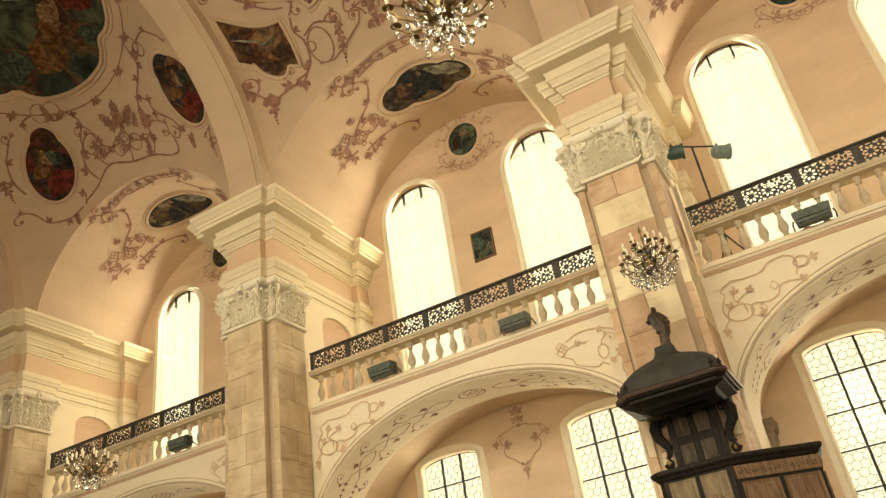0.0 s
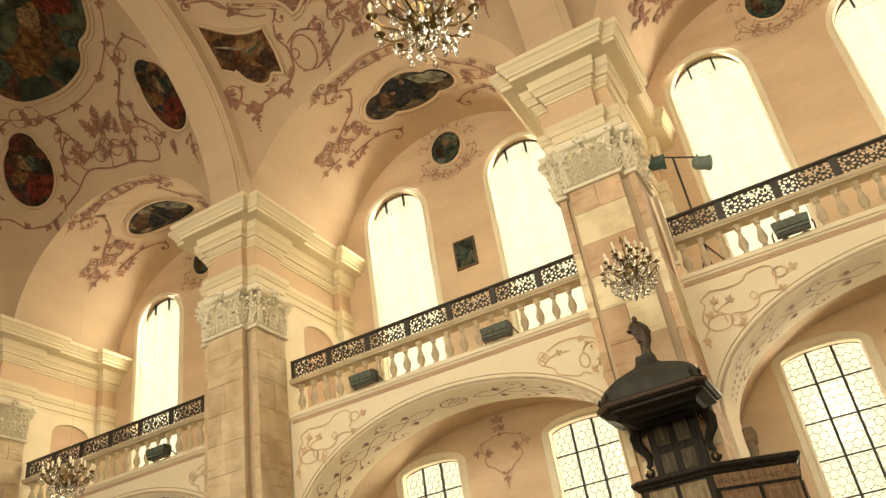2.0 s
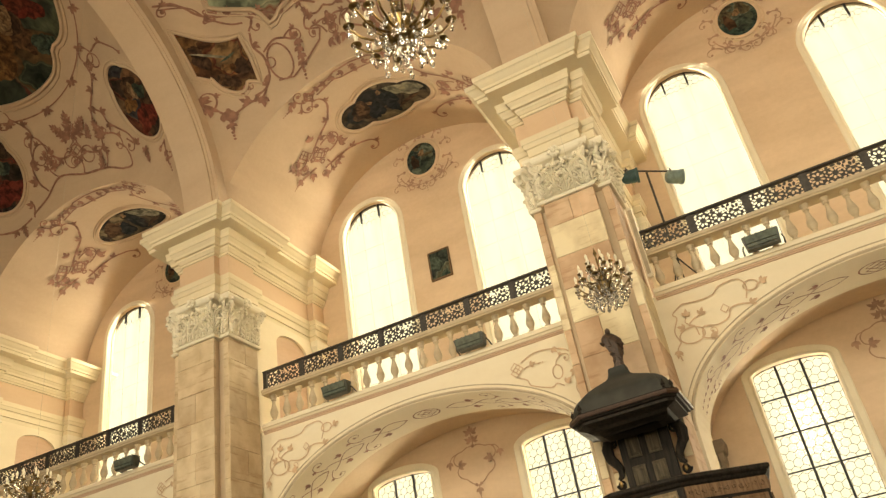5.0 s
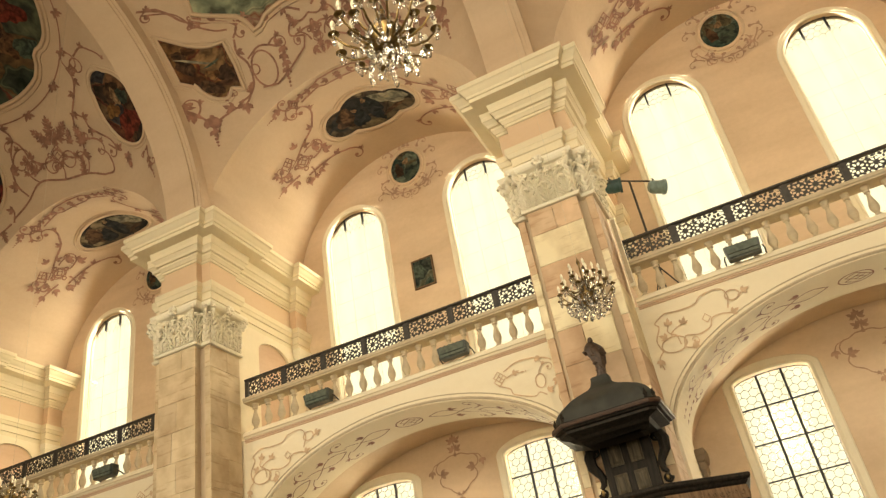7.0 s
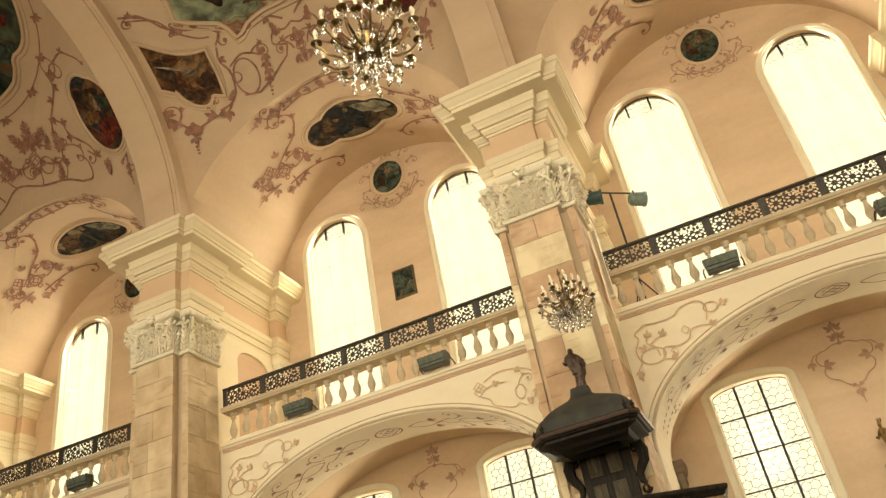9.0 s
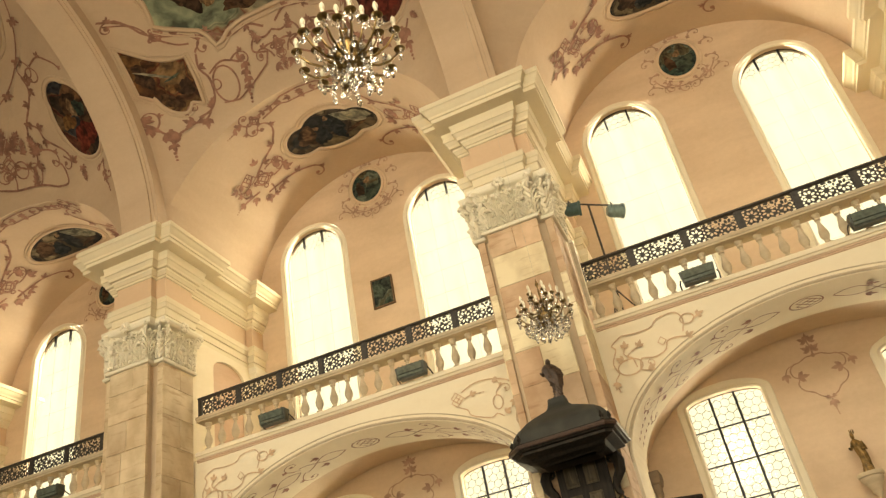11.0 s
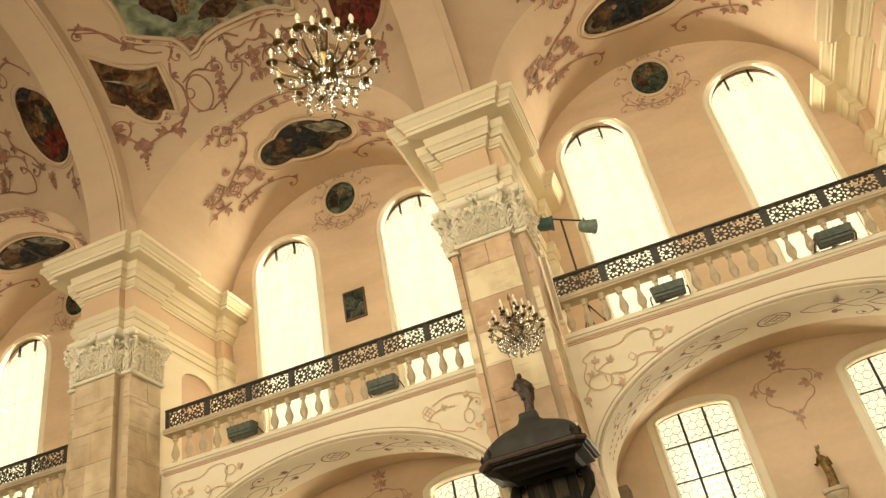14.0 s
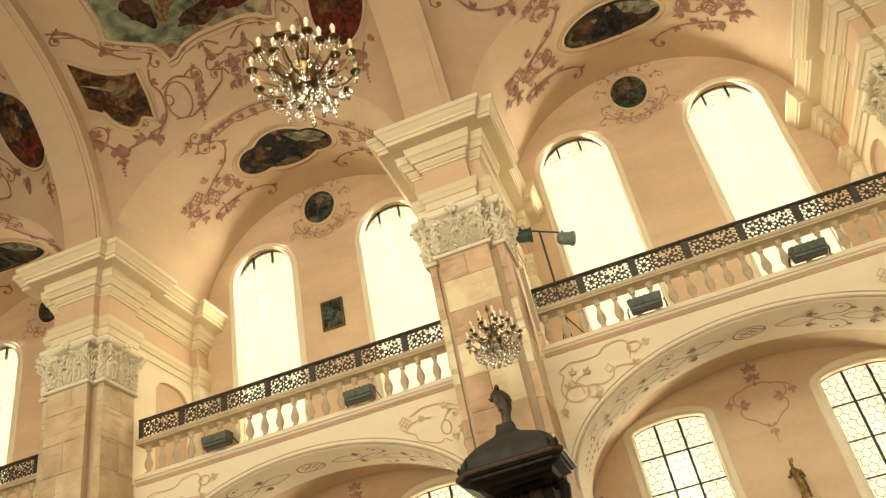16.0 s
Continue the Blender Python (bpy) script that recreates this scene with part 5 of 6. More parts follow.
# scrolls on the arcade faces, soffits and lower walls
for i, m in enumerate(MIDS[1:5]):
    s = Scroll(on_wall(m, 6.6, GAL), 100 + i, 0.8)
    # leafy ring and winding stem at one end of the arch
    s.ring((-3.06, -0.02), 0.14, 0.030, 1.5), s.line([(-3.27, -0.09), (-3.32, 0.12), (-3.22, 0.34), (-3.26, 0.44), (-3.07, 0.56)], 0.030)
    s.line([(-2.95, -0.06), (-2.98, 0.12), (-3.06, 0.16), (-2.96, 0.24), (-2.84, 0.28)], 0.028), s.line([(-2.98, 0.12), (-3.10, 0.22), (-3.06, 0.34)], 0.026)
    for x, z, a in ((-3.06, 0.32, 1.4), (-2.83, 0.27, 1.1), (-3.14, 0.12, 2.6), (-2.76, -0.10, -0.9), (-2.02, 0.19, 0.4), (-1.76, 0.50, 0.3), (-3.34, -0.22, -2.0)):
        s.leaf((x, z), a, 0.17)
    s.curl((-2.92, -0.10), -0.8, 0.22, 1, w=0.026), s.line([(-2.90, -0.10), (-2.84, 0.06), (-2.62, 0.02), (-2.42, 0.08), (-2.34, 0.22), (-2.18, 0.24), (-2.02, 0.20)], 0.030)
    s.line([(-2.43, 0.17), (-2.36, 0.25), (-2.43, 0.33), (-2.50, 0.25), (-2.43, 0.17)], 0.026, straight=True)
    s.line([(-3.07, 0.56), (-2.80, 0.53), (-2.54, 0.55), (-2.40, 0.66), (-2.10, 0.68), (-1.99, 0.52), (-2.05, 0.30)], 0.028), s.ring((-1.92, 0.50), 0.09, 0.026, 1.3), s.line([(-1.84, 0.46), (-1.76, 0.50)], 0.026)
    s.line([(-3.27, -0.09), (-3.36, -0.20), (-3.34, -0.40)], 0.026)
    # interlaced squares and a ring at the other
    s.lattice((2.20, 0.37), 0.11, 0.78), s.line([(2.34, 0.34), (2.50, 0.38), (2.70, 0.36)], 0.026), s.leaf((2.48, 0.38), 0.2, 0.15), s.blob((2.66, 0.36), 0.022), s.blob((2.73, 0.36), 0.018)
    s.line([(2.22, 0.22), (2.38, 0.12), (2.44, 0.0), (2.78, -0.14), (2.90, -0.10), (3.02, -0.18)], 0.028), s.ring((2.96, 0.10), 0.13, 0.028, 0.7), s.leaf((3.06, -0.14), 0.6, 0.16), s.curl((2.95, 0.22), 1.4, 0.24, -1, w=0.026)
    s.line([(2.32, 0.48), (2.60, 0.58), (2.95, 0.55), (3.25, 0.40), (3.30, 0.05), (3.22, -0.30)], 0.028), s.leaf((3.28, 0.05), -2.2, 0.18), s.leaf((2.95, 0.55), -0.8, 0.15), s.curl((3.22, -0.30), -1.5, 0.24, 1, w=0.026)
    s.done("thin painted scrolls on the cream arcade face", M_PALE)
    soff = lambda u, v, off, m=m: Vector((m + (3.45 - off) * math.cos(math.pi / 2 - u / 2.7), GAL + 0.62 + v, 5.04 + (1.95 - off) * math.sin(math.pi / 2 - u / 2.7)))
    s = Scroll(soff, 120 + i, 0.75)
    for k in (-1, 1):
        out = 0 if k > 0 else math.pi
        for j in range(3):
            a, b = 0.35 + 0.85 * j, 1.15 + 0.85 * j
            s.wave((k * a, 0.0), (k * b, 0.0), 0.16, 0.75, 0.028), s.wave((k * a, 0.0), (k * b, 0.0), 0.16, 0.75, 0.028, math.pi)
            s.curl((k * b, 0.1), out + 0.5 * k, 0.34, k, w=0.028), s.curl((k * b, -0.1), out - 0.5 * k, 0.34, -k, w=0.028)
            s.leaf((k * (a + 0.4), 0.22), out, 0.2), s.leaf((k * (a + 0.4), -0.22), out, 0.2)
        for j in range(5):
            s.leaf((k * (2.95 + 0.15 * j), 0.17), out, 0.13), s.leaf((k * (2.95 + 0.15 * j), -0.17), out, 0.13)
    s.ring((0, 0), 0.22, 0.03), s.lattice((0, 0), 0.15, 0.78)
    s.done("painted strapwork on the soffit of the gallery arch")
    s = Scroll(on_wall(m, 6.44, WALL), 140 + i, 0.8)
    for k in (-1, 1):
        out = 0 if k > 0 else math.pi
        s.line([(0, 0.30), (k * 0.14, 0.30), (k * 0.28, 0.24), (k * 0.40, 0.22), (k * 0.49, 0.12), (k * 0.47, 0.0), (k * 0.38, -0.06)], 0.030)
        s.line([(k * 0.38, 0.22), (k * 0.52, 0.18), (k * 0.60, 0.06)], 0.026)
        s.line([(k * 0.38, -0.06), (k * 0.44, -0.18), (k * 0.38, -0.30), (k * 0.24, -0.38), (k * 0.14, -0.48), (0, -0.55)], 0.030)
        s.leaf((k * 0.40, -0.04), math.pi - out, 0.24), s.leaf((k * 0.60, 0.08), -math.pi / 2, 0.20)
        s.leaf((k * 0.02, 0.40), math.pi / 2 - k * 1.0, 0.20), s.leaf((k * 0.02, 0.58), math.pi / 2 - k * 1.0, 0.20)
        s.leaf((k * 0.02, -0.52), -math.pi / 2 + k * 1.2, 0.10)
    s.line([(0, 0.28), (0.01, 0.45), (-0.01, 0.60), (0, 0.74)], 0.034)
    s.blob((0, 0.30), 0.05), s.leaf((0, 0.62), math.pi / 2, 0.16)
    s.leaf((0, -0.60), -math.pi / 2, 0.20), s.line([(0, -0.55), (0, -0.75), (0.01, -0.88)], 0.026)
    s.done("painted leafy vine ring on the lower wall", M_MID)


# ---- pulpit ----
def wall_frame(a, b):
    """The pose whose x runs from a to b in plan and whose -y looks outwards (to the right of a to b)."""
    a, b = Vector(a), Vector(b)
    d = (b - a).normalized()
    return Matrix(((d.x, -d.y, 0, a.x), (d.y, d.x, 0, a.y), (0, 0, 1, 0), (0, 0, 0, 1))), (b - a).length


def raised_panel(bm, x0, x1, z0, z1, d=0.02):
    c = min(0.035, (x1 - x0) / 5)
    rings = [[(x0, 0, z0), (x1, 0, z0), (x1, 0, z1), (x0, 0, z1)], [(x0, -d, z0), (x1, -d, z0), (x1, -d, z1), (x0, -d, z1)],
             [(x0 + c, -d * 0.3, z0 + c), (x1 - c, -d * 0.3, z0 + c), (x1 - c, -d * 0.3, z1 - c), (x0 + c, -d * 0.3, z1 - c)],
             [(x0 + 2 * c, -d * 1.2, z0 + 2 * c), (x1 - 2 * c, -d * 1.2, z0 + 2 * c), (x1 - 2 * c, -d * 1.2, z1 - 2 * c), (x0 + 2 * c, -d * 1.2, z1 - 2 * c)]]
    rings = [[bm.verts.new(p) for p in r] for r in rings]
    for a, b in zip(rings, rings[1:]):
        for i in range(4):
            bm.faces.new((a[i], a[(i + 1) % 4], b[(i + 1) % 4], b[i]))
    bm.faces.new(rings[-1])


def carving(bm, x0, x1, z0, z1, seed):
    """Low relief: rolling foliage of small lumps and curls."""
    r = random.Random(seed)
    n = max(3, int((x1 - x0) / 0.09))
    for k in range(n):
        x = x0 + (x1 - x0) * (k + 0.5) / n
        zc = (z0 + z1) / 2
        for q in range(max(1, int((z1 - z0) / 0.11))):
            z = zc if z1 - z0 < 0.16 else z0 + 0.06 + (z1 - z0 - 0.12) * (q + 0.5) / max(1, int((z1 - z0) / 0.11))
            pts = [(x + 0.036 * (1 - j / 12) * math.cos(j * 0.7 + k), -0.006, z + 0.036 * (1 - j / 12) * math.sin(j * 0.7 + k) * (-1) ** k) for j in range(10)]
            tube(bm, pts, [0.013 - 0.0006 * j for j in range(10)], 5)
            bmesh.ops.create_icosphere(bm, subdivisions=1, radius=0.017, matrix=Matrix.Translation((x + r.uniform(-0.04, 0.04), -0.006, z + r.uniform(-0.04, 0.04))))


pul = thing("pulpit", "dark oak pulpit with inlaid panels and a domed sounding board", "pulpit", at=pose(0, 0, 0))
TUB = [(-2.72, 11.98), (-2.72, 10.98), (-2.62, 10.90), (-1.70, 10.92), (-0.66, 11.50), (-0.80, 12.62), (-1.60, 12.62), (-1.60, 11.98)]
bm = bmesh.new()
stack(bm, TUB, [(-0.12, 2.55), (-0.02, 2.62), (-0.02, 2.74), (-0.05, 2.76), (-0.05, 3.82), (-0.02, 3.84), (0.0, 3.875)])
part("tub", bm, M_DARKWOOD, pul, "dark oak parapet")
bm = bmesh.new()
stack(bm, TUB, [(0.0, 3.875), (0.025, 3.885), (0.045, 3.91), (0.045, 3.945), (0.02, 3.96)])
part("rail", bm, M_DARKWOOD, pul, "moulded dark rail")
for (a, b), cols, kind in (((TUB[2], TUB[3]), 2, "inlay"), ((TUB[3], TUB[4]), 2, "carved"), ((TUB[4], TUB[5]), 1, "carved")):
    f, L = wall_frame(a, b)
    f = f @ Matrix.Translation((0, 0.045, 0))
    for k in range(cols):
        bm = bmesh.new()
        x0, x1 = 0.08 + (L - 0.10) * k / cols, 0.02 + (L - 0.10) * (k + 1) / cols
        raised_panel(bm, x0, x1, 2.84, 3.79 if kind == "inlay" else 3.60)
        bmesh.ops.transform(bm, matrix=f, verts=bm.verts)
        pan = part("panel", bm, M_INLAY if kind == "inlay" else M_BROWNWOOD, pul, "light walnut panel" if kind == "inlay" else "carved walnut panel")
        bm = bmesh.new()
        carving(bm, x0 + 0.09, x1 - 0.09, 2.98, 3.60 if kind == "inlay" else 3.46, 3 + k)
        bmesh.ops.transform(bm, matrix=f @ Matrix.Translation((0, -0.012, 0)), verts=bm.verts)
        part("carving", bm, M_BROWNWOOD, pan, "", True)
    if kind == "carved":
        bm = bmesh.new()
        box(bm, 0.04, L - 0.04, -0.012, 0.01, 3.645, 3.815)
        bmesh.ops.transform(bm, matrix=f, verts=bm.verts)
        board = part("frieze_board", bm, M_BROWNWOOD, pul, "walnut frieze board")
        bm = bmesh.new()
        carving(bm, 0.06, L - 0.06, 3.66, 3.80, 9)
        bmesh.ops.transform(bm, matrix=f @ Matrix.Translation((0, -0.012, 0)), verts=bm.verts)
        part("carved_frieze", bm, M_BROWNWOOD, board, "carved walnut foliage", True)
# back board
bm = bmesh.new()
box(bm, -2.56, -1.80, 11.84, 11.96, 3.2, 5.02, 0.01)
part("back_board", bm, M_DARKWOOD, pul)
for x0 in (-2.445, -2.145):
    for z0, z1 in ((4.13, 4.44), (4.56, 4.98), (3.4, 4.02)):
        bm = bmesh.new()
        raised_panel(bm, x0, x0 + 0.195, z0, z1)
        bmesh.ops.transform(bm, matrix=Matrix.Translation((0, 11.838, 0)), verts=bm.verts)
        part("panel", bm, M_BACK, pul, "dull oak panel")
for s, x in ((-1, -2.56), (1, -1.80)):
    # one long scroll that swells at the shoulder and ends in a ring
    bm = bmesh.new()
    path = [(0.04, 4.98), (0.13, 4.90), (0.185, 4.78), (0.17, 4.64), (0.10, 4.54), (0.06, 4.46), (0.07, 4.36), (0.12, 4.31)]
    tube(bm, [(x + s * d, 11.88, z) for d, z in path], [0.07, 0.085, 0.090, 0.080, 0.066, 0.056, 0.044, 0.030], 8)
    for d0, z0, r0, q in ((0.09, 4.84, 0.075, 1), (0.10, 4.24, 0.065, -1)):
        pts = [(x + s * (d0 + r0 * (1 - k / 26) * math.cos(k * 0.5 * q)), 11.87, z0 + r0 * 1.1 * (1 - k / 26) * math.sin(k * 0.5 * q)) for k in range(20)]
        tube(bm, pts, [0.026 * (1 - 0.5 * k / 19) for k in range(20)], 6)
    for k in range(5):
        bmesh.ops.create_icosphere(bm, subdivisions=1, radius=0.032, matrix=Matrix.Translation((x + s * (0.20 - 0.02 * k), 11.86, 4.86 - 0.07 * k)) @ Matrix.Diagonal((0.9, 0.8, 1.3, 1)))
    part("scroll_wing", bm, M_DARKWOOD, pul, "carved oak scroll", True)
    bm = bmesh.new()
    bmesh.ops.create_icosphere(bm, subdivisions=2, radius=0.035, matrix=Matrix.Translation((x + s * 0.1, 11.82, 4.24)) @ Matrix.Diagonal((0.7, 0.6, 1.5, 1)))
    part("gilt_drop", bm, M_GILT, pul, "small gilded pendant", True)
# sounding board
CAN = [(-2.99, 11.98), (-2.99, 11.14), (-2.79, 10.90), (-1.52, 10.88), (-1.40, 11.00), (-1.40, 11.98)]
bm = bmesh.new()
stack(bm, CAN, [(-0.40, 4.80), (-0.34, 4.84), (-0.24, 4.87), (-0.19, 4.91), (-0.06, 4.96), (-0.06, 5.00), (-0.02, 5.01), (0.0, 5.04), (0.02, 5.08), (0.02, 5.11), (-0.05, 5.125)])
can = part("sounding_board", bm, M_DARKWOOD, pul, "dark oak sounding board")
bm = bmesh.new()
cx, cy = -2.19, 11.48
rings = []
for f, z in ((0.96, 5.125), (0.95, 5.17), (0.93, 5.23), (0.89, 5.30), (0.82, 5.37), (0.71, 5.44), (0.57, 5.50), (0.42, 5.56), (0.29, 5.61), (0.21, 5.67), (0.18, 5.74), (0.17, 5.80)):
    rings.append([bm.verts.new((cx + (x - cx) * f, cy + (y - cy) * f, z)) for x, y in CAN])
for a, b in zip(rings, rings[1:]):
    for k in range(len(CAN)):
        bm.faces.new((a[k], a[(k + 1) % len(CAN)], b[(k + 1) % len(CAN)], b[k]))
bm.faces.new(rings[0][::-1]), bm.faces.new(rings[-1])
part("dome", bm, M_DOME, can, "curved dark dome", True)
bm = bmesh.new()
stack(bm, CAN, [(0.0, 5.035), (0.024, 5.04), (0.034, 5.065), (0.024, 5.095), (0.0, 5.10)])
part("rim", bm, M_RIM, can, "reddish-brown moulded rim")
for x, y in ((-2.95, 11.16), (-1.45, 11.02), (-2.77, 10.93), (-1.54, 10.91)):
    bm = bmesh.new()
    lathe(bm, [(0.03, 0.0), (0.02, 0.03), (0.035, 0.06), (0.02, 0.09), (0.006, 0.13)], 8, (x, y, 5.13))
    part("finial", bm, M_DARKWOOD, can, "", True)

# figure on the dome and gilded figure on the lower wall
def figure(name, h, material, label, prof, head, crown=False):
    """A standing robed figure in one mesh: folded robe, shoulders, bent arm, head."""
    bm = bmesh.new()
    n, rows = 22, []
    for z, r in prof:
        row = []
        for k in range(n):
            a = 2 * math.pi * k / n
            fold = 1 + (0.13 * math.sin(5 * a + 6 * z) + 0.07 * math.sin(9 * a - 9 * z)) * (1 if z < 0.75 else 0.2)
            row.append(bm.verts.new((h * (r * fold * math.cos(a) + 0.05 * math.sin(5 * z)), h * (r * 0.72 * fold * math.sin(a) - 0.03 * math.sin(4 * z)), h * z)))
        rows.append(row)
    for a, b in zip(rows, rows[1:]):
        for k in range(n):
            bm.faces.new((a[k], a[(k + 1) % n], b[(k + 1) % n], b[k]))
    bm.faces.new(rows[0][::-1]), bm.faces.new(rows[-1])
    bmesh.ops.create_icosphere(bm, subdivisions=2, radius=h * 0.075, matrix=Matrix.Translation((-0.05 * h, -0.05 * h, h * head)) @ Matrix.Diagonal((0.9, 1, 1.2, 1)))
    tube(bm, [(-0.15 * h, 0, 0.73 * h), (-0.25 * h, -0.06 * h, 0.60 * h), (-0.32 * h, -0.14 * h, 0.62 * h)], [0.05 * h, 0.042 * h, 0.028 * h], 7)
    tube(bm, [(0.16 * h, 0, 0.73 * h), (0.22 * h, -0.06 * h, 0.56 * h), (0.06 * h, -0.16 * h, 0.55 * h)], [0.05 * h, 0.045 * h, 0.03 * h], 7)
    r = random.Random(4)
    for k in range(26):
        # loose folds of cloth round the body
        a, z = r.uniform(0, 6.28), r.uniform(0.06, 0.78)
        w = 0.8 * max(q for zz, q in prof if abs(zz - z) < 0.2)
        tube(bm, [(h * (w * math.cos(a + d) + 0.05 * math.sin(5 * z)), h * (w * 0.72 * math.sin(a + d) - 0.03), h * (z + e)) for d, e in ((-0.5, 0.05), (0.0, -0.01), (0.5, -0.04))], [0.016 * h, 0.032 * h, 0.014 * h], 6)
    if crown:
        for k in range(7):
            a = 2 * math.pi * k / 7
            tube(bm, [(h * 0.06 * math.cos(a), h * 0.06 * math.sin(a), h * 0.97), (h * 0.075 * math.cos(a), h * 0.075 * math.sin(a), h * 1.07)], [0.018 * h, 0.006 * h], 5)
    return tagged(new(name, finish(bm, name, material, True)), label, "statue")


st = figure("statue", 0.64, M_FIGURE, "dark carved wooden figure standing on the pulpit dome", [(0.0, 0.12), (0.03, 0.13), (0.12, 0.10), (0.25, 0.11), (0.38, 0.15), (0.52, 0.20), (0.66, 0.23), (0.76, 0.21), (0.84, 0.15), (0.90, 0.07)], 0.92)
st.matrix_basis = pose(-2.16, 11.46, 5.79, 0, 0, 25) @ Matrix.Diagonal((0.95, 1.0, 1, 1))
st = figure("gilded_statue", 0.80, M_GILT, "gilded crowned figure standing on a small wall console", [(0.0, 0.17), (0.03, 0.19), (0.12, 0.165), (0.30, 0.145), (0.45, 0.15), (0.58, 0.165), (0.70, 0.175), (0.77, 0.15), (0.81, 0.085), (0.835, 0.055)], 0.905, True)
st.matrix_basis = pose(1.93, 15.62, 4.42) @ Matrix.Diagonal((0.62, 0.7, 0.9, 1))
c = thing("wall_console", "small carved stone console on the lower wall", "console", at=pose(1.93, 15.62, 4.0))
bm = bmesh.new()
lathe(bm, [(0.03, 0.0), (0.07, 0.06), (0.08, 0.12), (0.14, 0.22), (0.19, 0.30), (0.19, 0.34), (0.22, 0.36), (0.22, 0.42)], 14)
box(bm, -0.06, 0.06, 0.05, 0.28, 0.1, 0.40)
part("bracket", bm, M_BALUSTER, c, "", True)


# ---- floodlights on the gallery ledge ----
def floodlight(x, tilt=30):
    f = thing("floodlight", "dark green box floodlight clamped outside the balustrade", "floodlight", "floodlights on the gallery", pose(x, GAL - 0.17, 7.545))
    bm = bmesh.new()
    v = [[(-0.27, -0.12, 0.04), (0.27, -0.12, 0.04), (0.27, 0.06, 0.04), (-0.27, 0.06, 0.04)], [(-0.30, -0.16, 0.27), (0.30, -0.16, 0.27), (0.30, 0.06, 0.27), (-0.30, 0.06, 0.27)]]
    v = [[bm.verts.new(p) for p in r] for r in v]
    bm.faces.new(v[0][::-1]), bm.faces.new(v[1])
    for i in range(4):
        bm.faces.new((v[0][i], v[0][(i + 1) % 4], v[1][(i + 1) % 4], v[1][i]))
    bmesh.ops.bevel(bm, geom=list(bm.edges), offset=0.012, segments=2, affect="EDGES")
    part("housing", bm, M_FLOOD, f)
    bm = bmesh.new()
    box(bm, -0.25, 0.25, -0.172, -0.150, 0.12, 0.25)
    box(bm, -0.25, 0.25, -0.150, -0.132, 0.06, 0.115)
    part("lens", bm, M_LENS, f, "glass front")
    for s in (-1, 1):
        bm = bmesh.new()
        tube(bm, [(s * 0.31, -0.03, 0.16), (s * 0.335, 0.02, 0.12), (s * 0.335, 0.20, 0.06)], 0.014, 6)
        part("bracket", bm, M_IRON, f)
    bm = bmesh.new()
    for k in range(6):
        box(bm, -0.24 + 0.09 * k, -0.225 + 0.09 * k, -0.12, 0.05, 0.268, 0.30)
    part("cooling_fins", bm, M_FLOOD, f)


for x in (-8.0, -5.0, -13.55, -16.5, 0.42, 3.2):
    floodlight(x)

# ---- added pale strip, standing in for the window-lit pilaster edge ----
sp = thing("edge_strip", "slim cream strip added for the bright edge of the pier side", "loudspeaker", at=pose(-1.47, 13.02, 7.75))
bm = bmesh.new()
box(bm, -0.06, 0.03, -0.05, 0.05, 0.0, 1.45, 0.012)
part("housing", bm, M_CANDLE, sp)
bm = bmesh.new()
box(bm, -0.045, 0.02, -0.056, -0.051, 0.06, 1.39)
part("grille", bm, M_BALUSTER, sp, "greyish face of the strip")

# ---- stage lamps on a stand ----
s = thing("lamp_stand", "slim black stand with two stage lamps on the gallery", "lamp stand", at=pose(-1.02, 13.72, 7.45))
bm = bmesh.new()
tube(bm, [(0, 0, 0.0), (0, 0, 2.82)], 0.022, 8)
part("pole", bm, M_IRON, s)
bm = bmesh.new()
tube(bm, [(-0.50, -0.26, 2.90), (0, 0, 2.81), (0.54, 0.28, 2.72)], 0.018, 8)
part("crossbar", bm, M_IRON, s)
for a in range(3):
    bm = bmesh.new()
    tube(bm, [(0, 0, 0.85), (0.52 * math.cos(a * 2.1 + 0.3), 0.52 * math.sin(a * 2.1 + 0.3), 0.0)], 0.014, 6)
    part("leg", bm, M_IRON, s)
# the second can is coloured paler to hold the flare on it
for x, y, z, yaw, mat, label in ((-0.31, -0.17, 2.72, 20, M_CAN, "dark teal stage lamp"), (0.44, 0.23, 2.60, 40, M_CAN_FLARE, "stage lamp painted grey-green for the flare on it")):
    bm = bmesh.new()
    lathe(bm, [(0.03, -0.16), (0.09, -0.155), (0.125, -0.11), (0.135, -0.02), (0.138, 0.12), (0.155, 0.125), (0.155, 0.17), (0.135, 0.17), (0.12, 0.10), (0.02, 0.08)], 16)
    bmesh.ops.transform(bm, matrix=pose(x, y, z, 12, 96, yaw), verts=bm.verts)
    lamp = part("lamp_can", bm, mat, s, label, True)
    bm = bmesh.new()
    tube(bm, [(x - 0.03, y - 0.15, z), (x - 0.02, y - 0.12, z + 0.15), (x + 0.02, y + 0.12, z + 0.15), (x + 0.03, y + 0.15, z)], 0.010, 5)
    part("yoke", bm, M_IRON, lamp)


